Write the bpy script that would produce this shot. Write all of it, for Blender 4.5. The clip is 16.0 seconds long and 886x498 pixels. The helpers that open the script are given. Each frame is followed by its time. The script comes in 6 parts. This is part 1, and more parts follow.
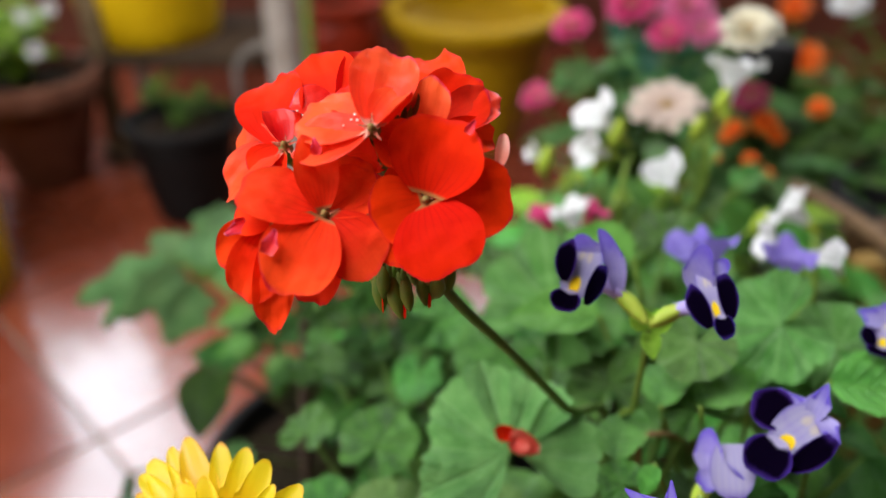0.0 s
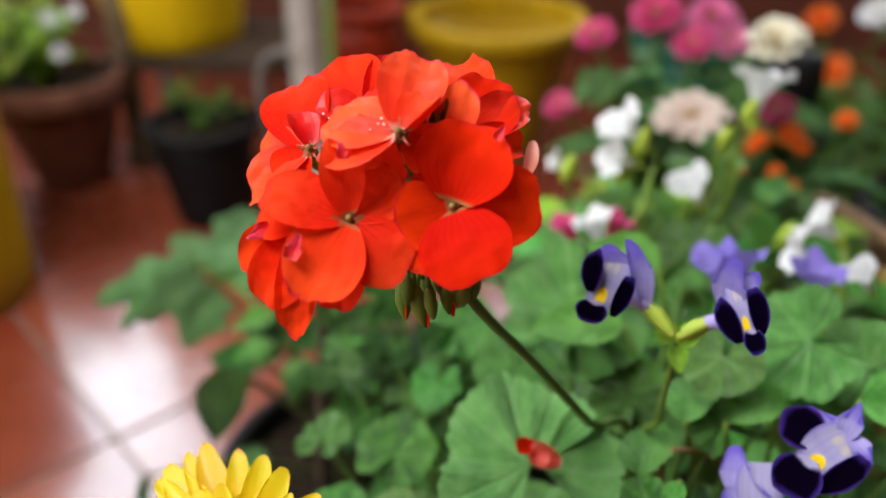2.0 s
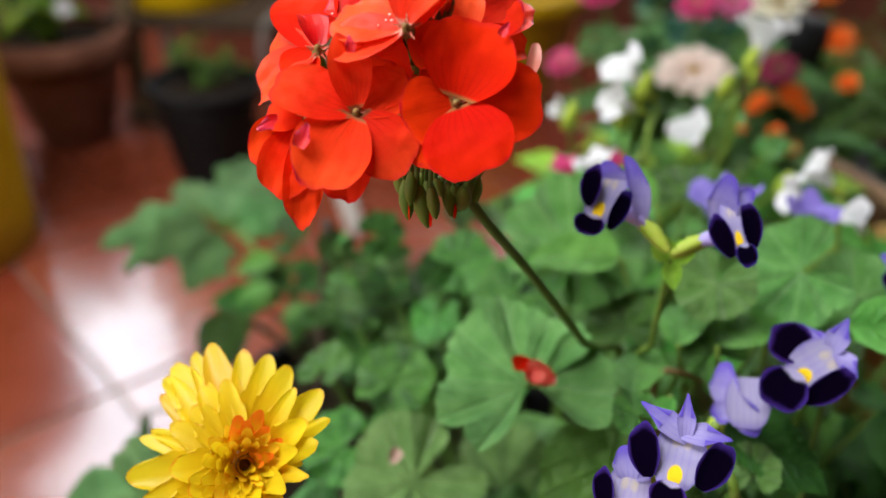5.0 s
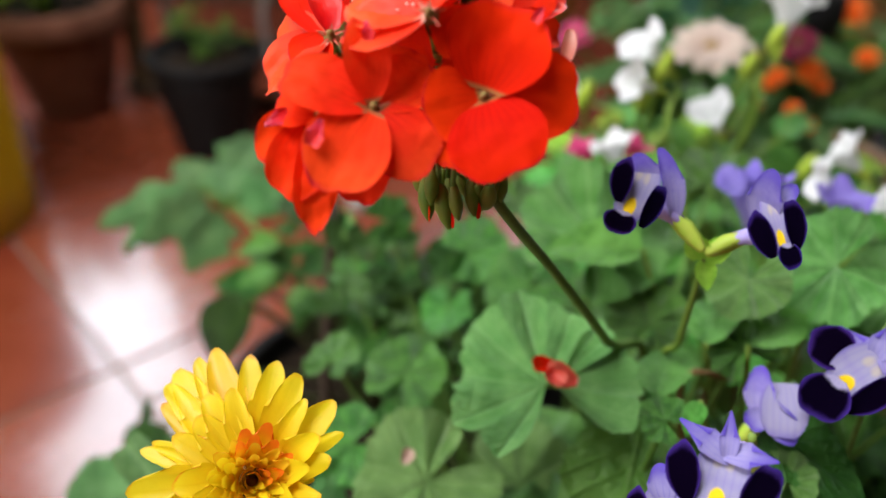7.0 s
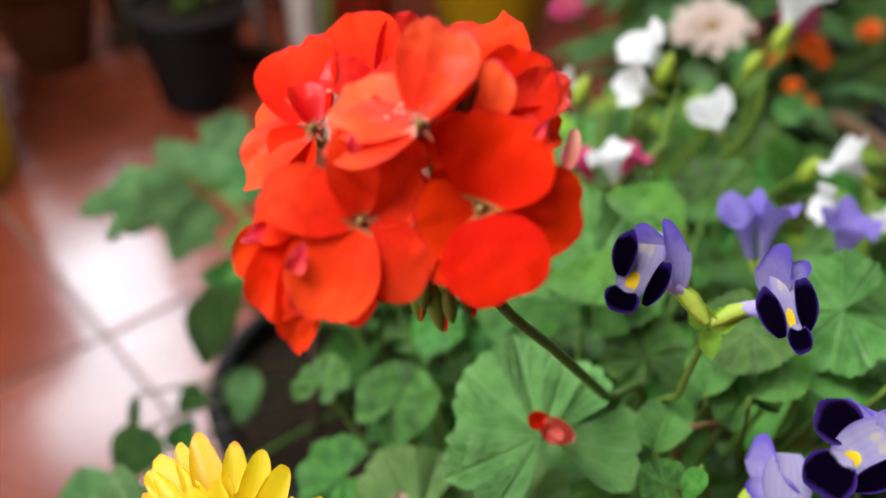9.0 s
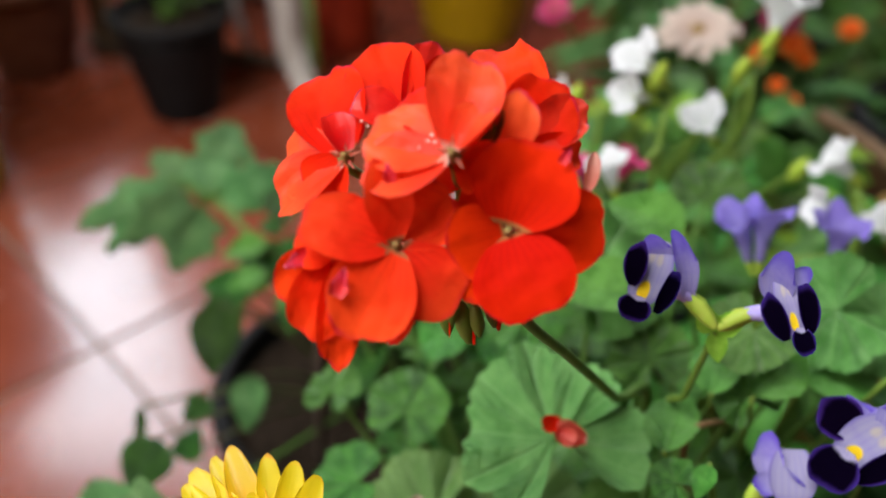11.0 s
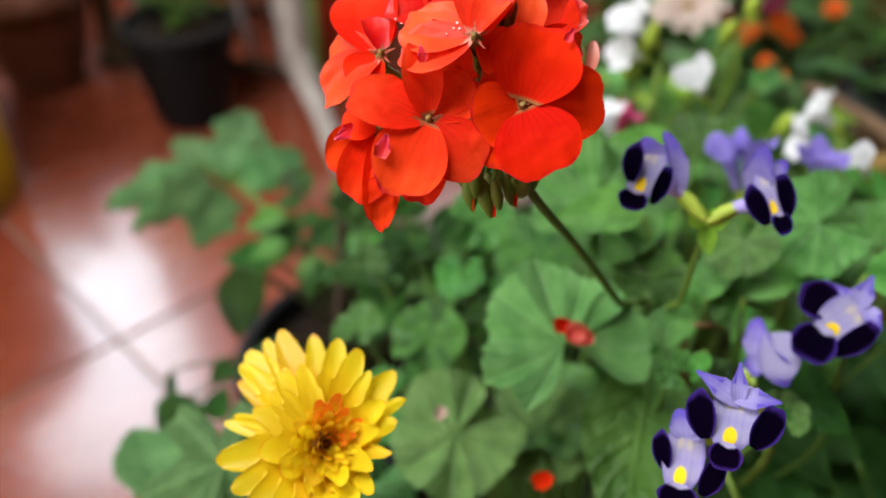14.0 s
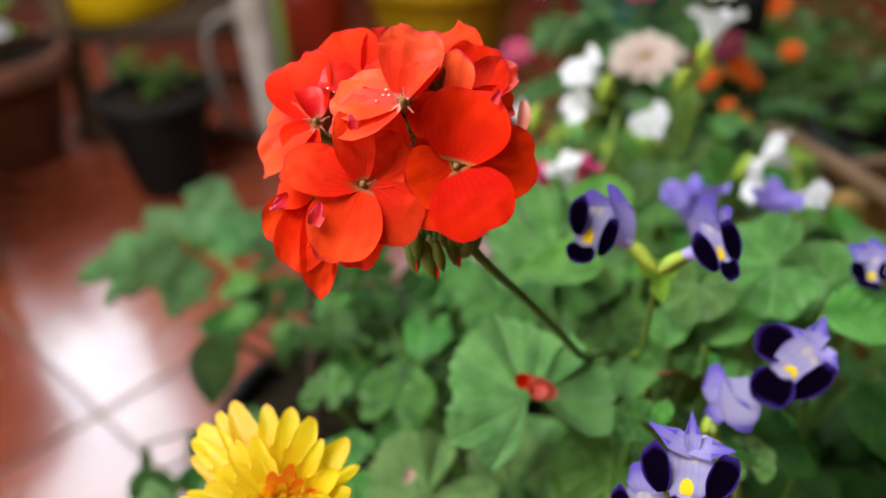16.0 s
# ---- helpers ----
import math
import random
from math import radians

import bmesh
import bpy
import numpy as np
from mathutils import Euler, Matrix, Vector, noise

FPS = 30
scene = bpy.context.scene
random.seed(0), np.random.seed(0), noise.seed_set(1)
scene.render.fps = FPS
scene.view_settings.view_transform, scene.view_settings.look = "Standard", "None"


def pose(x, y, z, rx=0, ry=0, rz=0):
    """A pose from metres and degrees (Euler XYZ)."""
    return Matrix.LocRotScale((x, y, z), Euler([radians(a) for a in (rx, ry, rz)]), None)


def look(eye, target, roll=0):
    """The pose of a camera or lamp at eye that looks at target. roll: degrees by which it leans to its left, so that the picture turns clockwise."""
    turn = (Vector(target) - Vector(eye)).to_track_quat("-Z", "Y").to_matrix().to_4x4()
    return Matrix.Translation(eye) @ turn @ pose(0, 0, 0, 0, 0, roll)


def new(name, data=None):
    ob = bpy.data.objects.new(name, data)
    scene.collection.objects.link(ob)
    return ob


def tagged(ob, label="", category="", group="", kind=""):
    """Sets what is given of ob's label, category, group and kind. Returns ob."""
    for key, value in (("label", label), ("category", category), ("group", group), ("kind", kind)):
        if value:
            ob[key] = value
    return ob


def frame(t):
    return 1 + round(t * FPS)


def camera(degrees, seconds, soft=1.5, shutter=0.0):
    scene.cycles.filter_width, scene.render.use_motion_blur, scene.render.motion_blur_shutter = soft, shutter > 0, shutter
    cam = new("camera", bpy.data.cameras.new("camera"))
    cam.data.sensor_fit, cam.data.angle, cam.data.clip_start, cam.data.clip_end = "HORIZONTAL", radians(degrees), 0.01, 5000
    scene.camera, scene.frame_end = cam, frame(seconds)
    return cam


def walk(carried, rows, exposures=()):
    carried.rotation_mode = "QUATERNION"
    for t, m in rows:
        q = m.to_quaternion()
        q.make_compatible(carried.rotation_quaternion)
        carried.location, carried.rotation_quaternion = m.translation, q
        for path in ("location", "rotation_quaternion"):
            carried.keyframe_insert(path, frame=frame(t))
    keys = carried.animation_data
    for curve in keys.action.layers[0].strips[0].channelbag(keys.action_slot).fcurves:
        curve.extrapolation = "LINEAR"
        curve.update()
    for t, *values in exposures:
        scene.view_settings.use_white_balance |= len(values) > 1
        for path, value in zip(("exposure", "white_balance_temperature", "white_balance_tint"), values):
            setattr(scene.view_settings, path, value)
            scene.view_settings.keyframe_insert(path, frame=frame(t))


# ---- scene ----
cam = camera(55.9, 16.0)
cam.data.dof.use_dof = True
cam.data.dof.focus_distance = 0.248
cam.data.dof.aperture_fstop = 5.2
METRES, EYE, TILT, LEAN, TURN = 0.24, 0.85, -31.0, 0.0, 0.0
ROWS = [
    (0.0, 0.0, 0.0, 0.0, 0.0, 0.0, -0.0),
    (0.5, -0.0273, 0.0019, -0.0072, 1.04, 0.24, -0.91),
    (1.0, -0.0215, 0.0123, -0.0101, 0.85, 0.24, -1.25),
    (1.5, -0.0177, 0.0261, -0.0126, 0.8, 0.27, -0.93),
    (2.0, -0.0105, 0.0202, 0.0007, 1.16, 0.48, -1.06),
    (2.5, 0.0067, 0.0006, 0.0031, 0.86, 0.63, -0.8),
    (3.0, 0.0149, -0.0148, 0.005, 0.64, 0.98, -0.87),
    (3.5, 0.024, -0.0159, -0.0285, 0.36, 0.32, -1.04),
    (4.0, 0.0052, -0.021, -0.0613, 0.53, -0.5, -1.56),
    (4.5, -0.0037, -0.0181, -0.085, 1.07, -0.98, -2.1),
    (7.0, -0.0407, 0.0705, -0.0567, 1.16, -3.26, -2.35),
    (7.5, -0.027, 0.1078, -0.0008, 0.83, -5.31, -2.38),
    (8.0, -0.0272, 0.1485, 0.0474, 0.21, -6.41, -2.54),
    (8.5, -0.0384, 0.1661, 0.1009, 0.59, -7.58, -2.35),
    (11.0, -0.1025, 0.1059, 0.1548, -0.85, -7.81, -1.05),
    (11.5, -0.1174, 0.0675, 0.1458, -0.76, -7.77, -0.91),
    (12.0, -0.1357, 0.0303, 0.1118, -0.56, -7.98, -1.02),
    (12.5, -0.1589, -0.0015, 0.0789, -0.52, -8.3, -1.31),
    (13.0, -0.1569, -0.0247, 0.0564, -0.4, -8.44, -1.7),
    (13.5, -0.1429, -0.0435, 0.0278, -0.61, -7.73, -1.03),
    (14.0, -0.1354, -0.071, -0.0017, -0.92, -6.52, 0.34),
    (14.5, -0.1092, -0.0868, -0.0271, -1.12, -5.59, 1.57),
    (15.0, -0.0862, -0.0798, -0.0223, -1.59, -4.49, 2.65),
    (15.5, -0.0753, -0.0737, -0.003, -1.62, -3.27, 2.94),
    (16.0, -0.0724, -0.071, 0.0079, -1.83, -2.88, 3.1),
]
EXPOSURE = 0.0
walk(cam, [(t, pose(0, 0, EYE, TILT, LEAN, TURN) @ pose(METRES * x, METRES * y, METRES * z, 90 + pitch, roll, yaw))
           for t, x, y, z, yaw, pitch, roll in ROWS], [(0.0, EXPOSURE + 0.02), (4.0, EXPOSURE + 0.02), (8.5, EXPOSURE + 0.10), (11.0, EXPOSURE - 0.07), (13.0, EXPOSURE - 0.01), (16.0, EXPOSURE + 0.05)])

# ---- light ----
world = bpy.data.worlds.new("sky")
scene.world = world
world.use_nodes = True
sky = world.node_tree.nodes.new("ShaderNodeTexSky")
sky.sky_type, sky.sun_disc = "NISHITA", False
sky.sun_elevation, sky.sun_rotation = radians(48), radians(-70)
world.node_tree.nodes["Background"].inputs[1].default_value = 0.12
world.node_tree.links.new(sky.outputs[0], world.node_tree.nodes["Background"].inputs[0])


def area_lamp(name, eye, target, wide, high, power, color):
    lamp = bpy.data.lights.new(name, "AREA")
    lamp.shape, lamp.size, lamp.size_y, lamp.energy, lamp.color = "RECTANGLE", wide, high, power, color
    ob = new(name, lamp)
    ob.matrix_world = look(eye, target)
    return ob


# overhead lamp added to light the plants; no such opening is known
area_lamp("skylight", (-0.90, -0.03, 2.68), (-0.90, -0.029, 0.0), 1.24, 0.96, 80, (0.95, 0.96, 1.0))
area_lamp("window_light_left", (-2.30, -0.70, 1.60), (0.0, 0.20, 0.7), 1.9, 1.2, 51, (1.0, 0.98, 0.96))
area_lamp("window_light_back", (-1.52, 2.70, 1.84), (-1.52, 0.0, 1.4), 0.84, 1.55, 35, (0.82, 0.92, 1.0))
# far lamp from an unseen source, added to put a sheen on leaves
area_lamp("window_light_far", (0.75, 2.70, 1.68), (0.55, 0.0, 1.0), 1.7, 1.2, 32, (0.98, 0.99, 1.0))

# ---- materials ----
def node(nt, kind, **props):
    n = nt.nodes.new(kind)
    for key, value in props.items():
        if key == "op":
            n.operation = value
        elif key == "blend":
            n.data_type, n.blend_type = "RGBA", value
        else:
            n.inputs[key.replace("_", " ")].default_value = value
    return n


def calc(nt, op, a, b=0.0, c=0.0):
    n = nt.nodes.new("ShaderNodeMath")
    n.operation = op
    for i, v in enumerate((a, b, c)):
        if isinstance(v, (int, float)):
            n.inputs[i].default_value = v
        else:
            nt.links.new(v, n.inputs[i])
    return n.outputs[0]


def mixed(nt, fac, a, b, blend="MIX"):
    n = nt.nodes.new("ShaderNodeMix")
    n.data_type, n.blend_type = "RGBA", blend
    for slot, v in ((0, fac), (6, a), (7, b)):
        if isinstance(v, (int, float)):
            n.inputs[slot].default_value = v
        elif isinstance(v, tuple):
            n.inputs[slot].default_value = (*v, 1)
        else:
            nt.links.new(v, n.inputs[slot])
    return n.outputs[2]


def ramp(nt, fac, lo, hi):
    n = nt.nodes.new("ShaderNodeMapRange")
    n.interpolation_type = "SMOOTHSTEP"
    nt.links.new(fac, n.inputs[0])
    n.inputs[1].default_value, n.inputs[2].default_value = lo, hi
    return n.outputs[0]


def grain(nt, scale, detail=4.0, rough=0.6, coords="Object"):
    tc = nt.nodes.new("ShaderNodeTexCoord")
    n = node(nt, "ShaderNodeTexNoise", Scale=scale, Detail=detail, Roughness=rough)
    nt.links.new(tc.outputs[coords], n.inputs["Vector"])
    return n.outputs["Fac"]


def uv(nt):
    n = nt.nodes.new("ShaderNodeUVMap")
    s = nt.nodes.new("ShaderNodeSeparateXYZ")
    nt.links.new(n.outputs[0], s.inputs[0])
    return s.outputs[0], s.outputs[1]


def vary(nt, color, amount, hue=0.012):
    """Each piece a little lighter or darker, and of its own hue."""
    info = nt.nodes.new("ShaderNodeObjectInfo")
    hsv = nt.nodes.new("ShaderNodeHueSaturation")
    nt.links.new(color, hsv.inputs["Color"])
    nt.links.new(calc(nt, "MULTIPLY_ADD", info.outputs["Random"], 2 * amount, 1 - amount), hsv.inputs["Value"])
    nt.links.new(calc(nt, "MULTIPLY_ADD", info.outputs["Random"], 2 * hue, 0.5 - hue), hsv.inputs["Hue"])
    return hsv.outputs[0]


def finish(m, color, rough=0.5, metal=0.0, bump=None, strength=0.3, distance=0.001, see=0.0, gloss=0.5, coat=0.0, light=None):
    """The surface: paint, gloss and relief; see: the share of light that comes through a thin leaf or petal."""
    nt = m.node_tree
    out = nt.nodes["Material Output"]
    b = nt.nodes["Principled BSDF"]
    b.inputs["Metallic"].default_value, b.inputs["Specular IOR Level"].default_value = metal, gloss
    b.inputs["Coat Weight"].default_value = coat
    if isinstance(color, tuple):
        b.inputs["Base Color"].default_value = (*color, 1)
    else:
        nt.links.new(color, b.inputs["Base Color"])
    if isinstance(rough, (int, float)):
        b.inputs["Roughness"].default_value = rough
    else:
        nt.links.new(rough, b.inputs["Roughness"])
    normal = None
    if bump is not None:
        n = node(nt, "ShaderNodeBump", Strength=strength, Distance=distance)
        nt.links.new(bump, n.inputs["Height"])
        nt.links.new(n.outputs[0], b.inputs["Normal"])
    if see:
        t = nt.nodes.new("ShaderNodeBsdfTranslucent")
        tint = light if light is not None else color
        if isinstance(tint, tuple):
            t.inputs[0].default_value = (*tint, 1)
        else:
            nt.links.new(tint, t.inputs[0])
        mix = nt.nodes.new("ShaderNodeMixShader")
        mix.inputs[0].default_value = see
        nt.links.new(b.outputs[0], mix.inputs[1])
        nt.links.new(t.outputs[0], mix.inputs[2])
        nt.links.new(mix.outputs[0], out.inputs[0])
    return m


def begin(name):
    m = bpy.data.materials.new(name)
    m.use_nodes = True
    return m, m.node_tree


def plain(name, a, b, rough=0.5, scale=30.0, bump=0.2, metal=0.0, gloss=0.25, amount=0.08, fine=400.0):
    """Two tones mottled at one scale, a finer grain and relief."""
    m, nt = begin(name)
    col = mixed(nt, ramp(nt, grain(nt, scale), 0.35, 0.65), a, b)
    col = vary(nt, mixed(nt, calc(nt, "MULTIPLY", grain(nt, fine, 2), 0.35), col, tuple(0.5 * v for v in a)), amount, 0.004)
    r = calc(nt, "MULTIPLY_ADD", grain(nt, scale * 2), 0.2, rough - 0.1)
    return finish(m, col, r, metal, grain(nt, fine), bump, 0.0006, gloss=gloss)


def petal_paint(name, base, tip, inner, vein, veins=9.0, see=0.3, rough=0.45, gloss=0.35, edge=None, reach=0.5):
    """A petal: u runs from base to tip, v across from -1 to 1 (stored as 0 to 1)."""
    m, nt = begin(name)
    u, v = uv(nt)
    side = calc(nt, "MULTIPLY_ADD", v, 2.0, -1.0)
    wob = calc(nt, "MULTIPLY_ADD", grain(nt, 180.0, 3), 0.9, -0.45)
    col = mixed(nt, ramp(nt, calc(nt, "ADD", u, calc(nt, "MULTIPLY", wob, 0.6)), 0.25, 1.0), base, tip)
    # fine veins that fan out from the claw and fade
    line = calc(nt, "ABSOLUTE", calc(nt, "SINE", calc(nt, "ADD", calc(nt, "MULTIPLY", side, veins), calc(nt, "MULTIPLY", wob, 1.6))))
    line = calc(nt, "POWER", calc(nt, "SUBTRACT", 1.0, line), 5.0)
    fade = calc(nt, "SUBTRACT", 1.0, ramp(nt, u, 0.10, reach + 0.15))
    col = mixed(nt, calc(nt, "MULTIPLY", calc(nt, "MULTIPLY", line, fade), 0.52), col, vein)
    col = mixed(nt, calc(nt, "MULTIPLY", line, 0.04), col, vein)
    col = mixed(nt, calc(nt, "SUBTRACT", 1.0, ramp(nt, u, 0.01, 0.07)), col, inner)
    if edge:
        rim = ramp(nt, calc(nt, "ADD", u, calc(nt, "MULTIPLY", wob, 0.22)), 0.925, 1.0)
        patch = calc(nt, "MULTIPLY_ADD", ramp(nt, grain(nt, 110.0, 2), 0.46, 0.62), 0.62, 0.25)
        col = mixed(nt, calc(nt, "MULTIPLY", rim, patch), col, edge)
    col = mixed(nt, calc(nt, "MULTIPLY", grain(nt, 900.0, 2), 0.22), col, vein)
    col = vary(nt, col, 0.06, 0.003)
    # fine flutes that run with the veins
    rib = calc(nt, "SINE", calc(nt, "ADD", calc(nt, "MULTIPLY", side, veins * 3.1), calc(nt, "MULTIPLY", wob, 3.0)))
    relief = calc(nt, "ADD", calc(nt, "ADD", calc(nt, "MULTIPLY", line, -0.09), calc(nt, "MULTIPLY", rib, 0.018)), calc(nt, "MULTIPLY", grain(nt, 300.0, 3), 0.55))
    return finish(m, col, rough, 0.0, relief, 0.5, 0.0006, see, gloss)


def leaf_paint(name, dark, light, vein, kind="feather", see=0.22, rough=0.42, ribs=7.0, zone=None, gloss=0.22):
    """A leaf: kind fan has ribs from the stalk (v is the turn round it), feather a midrib with side ribs."""
    m, nt = begin(name)
    u, v = uv(nt)
    wob = calc(nt, "MULTIPLY_ADD", grain(nt, 5.0, 3), 1.0, -0.5)
    col = mixed(nt, ramp(nt, grain(nt, 3.2, 5), 0.3, 0.7), dark, light)
    if kind == "fan":
        fan = calc(nt, "ABSOLUTE", calc(nt, "COSINE", calc(nt, "ADD", calc(nt, "MULTIPLY", v, math.pi * ribs), calc(nt, "MULTIPLY", wob, 0.25))))
        main = calc(nt, "SUBTRACT", 1.0, ramp(nt, calc(nt, "MULTIPLY", fan, calc(nt, "ADD", u, 0.1)), 0.02, 0.16))
        net = calc(nt, "ABSOLUTE", calc(nt, "SINE", calc(nt, "ADD", calc(nt, "MULTIPLY", v, math.pi * ribs * 4), calc(nt, "MULTIPLY", u, 9.0))))
        side = calc(nt, "MULTIPLY", calc(nt, "POWER", calc(nt, "SUBTRACT", 1.0, net), 5.0), ramp(nt, u, 0.3, 0.7))
    else:
        cross = calc(nt, "ABSOLUTE", calc(nt, "MULTIPLY_ADD", v, 2.0, -1.0))
        main = calc(nt, "SUBTRACT", 1.0, ramp(nt, cross, 0.015, 0.07))
        run = calc(nt, "SUBTRACT", calc(nt, "MULTIPLY", u, 24.0), calc(nt, "MULTIPLY", cross, 7.0))
        net = calc(nt, "ABSOLUTE", calc(nt, "SINE", calc(nt, "ADD", run, calc(nt, "MULTIPLY", wob, 0.8))))
        side = calc(nt, "POWER", calc(nt, "SUBTRACT", 1.0, net), 5.0)
    if zone:
        band = calc(nt, "MULTIPLY", ramp(nt, calc(nt, "ADD", u, calc(nt, "MULTIPLY", wob, 0.2)), 0.42, 0.55),
                    calc(nt, "SUBTRACT", 1.0, ramp(nt, calc(nt, "ADD", u, calc(nt, "MULTIPLY", wob, 0.2)), 0.62, 0.78)))
        col = mixed(nt, calc(nt, "MULTIPLY", band, 0.35), col, zone)
    col = mixed(nt, calc(nt, "MULTIPLY", main, 0.38), col, vein)
    col = mixed(nt, calc(nt, "MULTIPLY", side, 0.20), col, vein)
    col = mixed(nt, calc(nt, "MULTIPLY", grain(nt, 40.0, 2), 0.3), col, dark)
    col = vary(nt, col, 0.25, 0.018)
    relief = calc(nt, "ADD", calc(nt, "MULTIPLY", calc(nt, "ADD", main, calc(nt, "MULTIPLY", side, 0.3)), -1.0), calc(nt, "MULTIPLY", grain(nt, 14.0, 4), 0.6))
    r = calc(nt, "MULTIPLY_ADD", grain(nt, 6.0), 0.25, rough - 0.1)
    return finish(m, col, r, 0.0, relief, 0.45, 0.03, see, gloss)


def lobe_paint(name, pale, dark, rim, spot=None, start=0.42, see=0.15, at=0.75):
    """A lip of a bicoloured trumpet flower: pale throat, velvet patch, thin violet rim, at times a yellow spot."""
    m, nt = begin(name)
    u, v = uv(nt)
    side = calc(nt, "ABSOLUTE", calc(nt, "MULTIPLY_ADD", v, 2.0, -1.0))
    wob = calc(nt, "MULTIPLY_ADD", grain(nt, 260.0, 3), 0.16, -0.08)
    uu = calc(nt, "ADD", u, wob)
    col = mixed(nt, ramp(nt, calc(nt, "ADD", uu, calc(nt, "MULTIPLY", side, 0.10)), start - 0.04, start + 0.06), pale, dark)
    edge = calc(nt, "MAXIMUM", ramp(nt, uu, 0.80, 1.03), ramp(nt, side, 0.74, 1.0))
    col = mixed(nt, calc(nt, "MULTIPLY", edge, 0.55), col, rim)
    line = calc(nt, "POWER", calc(nt, "ABSOLUTE", calc(nt, "SINE", calc(nt, "MULTIPLY", side, 11.0))), 6.0)
    col = mixed(nt, calc(nt, "MULTIPLY", calc(nt, "MULTIPLY", line, 0.16), calc(nt, "SUBTRACT", 1.0, ramp(nt, u, start - 0.1, start))), col, rim)
    if spot:
        d = calc(nt, "ADD", calc(nt, "POWER", calc(nt, "MULTIPLY", calc(nt, "SUBTRACT", u, at), 5.6), 2.0), calc(nt, "POWER", calc(nt, "MULTIPLY", side, 2.9), 2.0))
        col = mixed(nt, calc(nt, "SUBTRACT", 1.0, ramp(nt, calc(nt, "ADD", d, wob), 0.50, 0.90)), col, spot)
        low = calc(nt, "ADD", calc(nt, "POWER", calc(nt, "MULTIPLY", calc(nt, "SUBTRACT", u, at - 0.50), 8.0), 2.0), calc(nt, "POWER", calc(nt, "MULTIPLY", calc(nt, "SUBTRACT", side, 0.22), 4.0), 2.0))
        col = mixed(nt, calc(nt, "MULTIPLY", calc(nt, "SUBTRACT", 1.0, ramp(nt, calc(nt, "ADD", low, wob), 0.0, 1.1)), 0.28), col, (0.80, 0.66, 0.10))
        dusk = calc(nt, "MULTIPLY", ramp(nt, u, at - 0.36, at - 0.24), calc(nt, "SUBTRACT", 1.0, ramp(nt, u, at - 0.24, at - 0.10)))
        col = mixed(nt, calc(nt, "MULTIPLY", dusk, 0.16), col, rim)
    return finish(m, vary(nt, col, 0.06, 0.008), 0.7, 0.0, grain(nt, 900.0), 0.25, 0.0003, see, 0.0)


RED = petal_paint("geranium_petal", (0.84, 0.022, 0.003), (0.93, 0.044, 0.005), (0.36, 0.14, 0.05), (0.40, 0.003, 0.006), 16, 0.28, 0.60, 0.05, (0.60, 0.008, 0.045), 0.45)
# lit, shaded and top-lit copies of the one petal red
LIT_RED = petal_paint("geranium_petal_lit", (0.92, 0.040, 0.006), (0.97, 0.078, 0.012), (0.36, 0.14, 0.05), (0.42, 0.004, 0.006), 13, 0.28, 0.60, 0.05, (0.66, 0.012, 0.05), 0.4)
SHADED_RED = petal_paint("geranium_petal_shaded", (0.66, 0.012, 0.0012), (0.80, 0.024, 0.0016), (0.36, 0.16, 0.05), (0.34, 0.002, 0.004), 16, 0.25, 0.62, 0.03, (0.55, 0.006, 0.03), 0.45)
TOPLIT_RED = petal_paint("geranium_petal_toplit", (0.92, 0.062, 0.012), (0.96, 0.120, 0.026), (0.80, 0.42, 0.30), (0.62, 0.012, 0.03), 14, 0.3, 0.42, 0.18, (0.70, 0.02, 0.08))
MAGENTA_RED = petal_paint("geranium_petal_worn", (0.84, 0.022, 0.006), (0.92, 0.044, 0.014), (0.5, 0.2, 0.1), (0.46, 0.004, 0.03), 16, 0.22, 0.4, 0.3, (0.28, 0.004, 0.06))
PALE_PETAL = petal_paint("faded_petal", (0.88, 0.30, 0.20), (0.92, 0.46, 0.34), (0.9, 0.5, 0.4), (0.75, 0.08, 0.08), 8, 0.4, 0.4, 0.3, (0.85, 0.05, 0.04))
FALLEN = petal_paint("fallen_petal", (0.86, 0.12, 0.08), (0.90, 0.20, 0.14), (0.9, 0.5, 0.4), (0.6, 0.02, 0.03), 8, 0.2)
DRY_PETAL = petal_paint("dry_petal", (0.42, 0.27, 0.22), (0.50, 0.34, 0.27), (0.4, 0.3, 0.2), (0.3, 0.18, 0.14), 8, 0.2)
# pale pink edge colour paints the highlight on the rolled tips
CRUMPLED = petal_paint("crumpled_petal_tip", (0.82, 0.030, 0.022), (0.66, 0.016, 0.055), (0.8, 0.1, 0.1), (0.30, 0.004, 0.05), 9, 0.15, 0.42, 0.35, (0.80, 0.24, 0.30))
STAMEN = plain("stamen_red", (0.55, 0.06, 0.03), (0.62, 0.22, 0.12), 0.5, 300, 0.2)
BUD = plain("bud_green", (0.11, 0.24, 0.025), (0.20, 0.24, 0.04), 0.5, 200, 0.5)
SEPAL = plain("sepal_green", (0.10, 0.13, 0.025), (0.20, 0.11, 0.035), 0.55, 200, 0.5)
STEM = plain("stem_green", (0.085, 0.19, 0.028), (0.13, 0.24, 0.05), 0.5, 120, 0.4)
STEM_DARK = plain("stem_brown_green", (0.07, 0.10, 0.03), (0.13, 0.10, 0.05), 0.6, 120, 0.4)
TWIG = plain("brown_twig", (0.22, 0.13, 0.05), (0.30, 0.19, 0.08), 0.7, 200, 0.4)
STEM_LIME = plain("stem_lime", (0.14, 0.24, 0.03), (0.20, 0.30, 0.05), 0.5, 120, 0.3)
CALYX = plain("calyx_lime", (0.38, 0.54, 0.05), (0.48, 0.58, 0.08), 0.5, 200, 0.3)
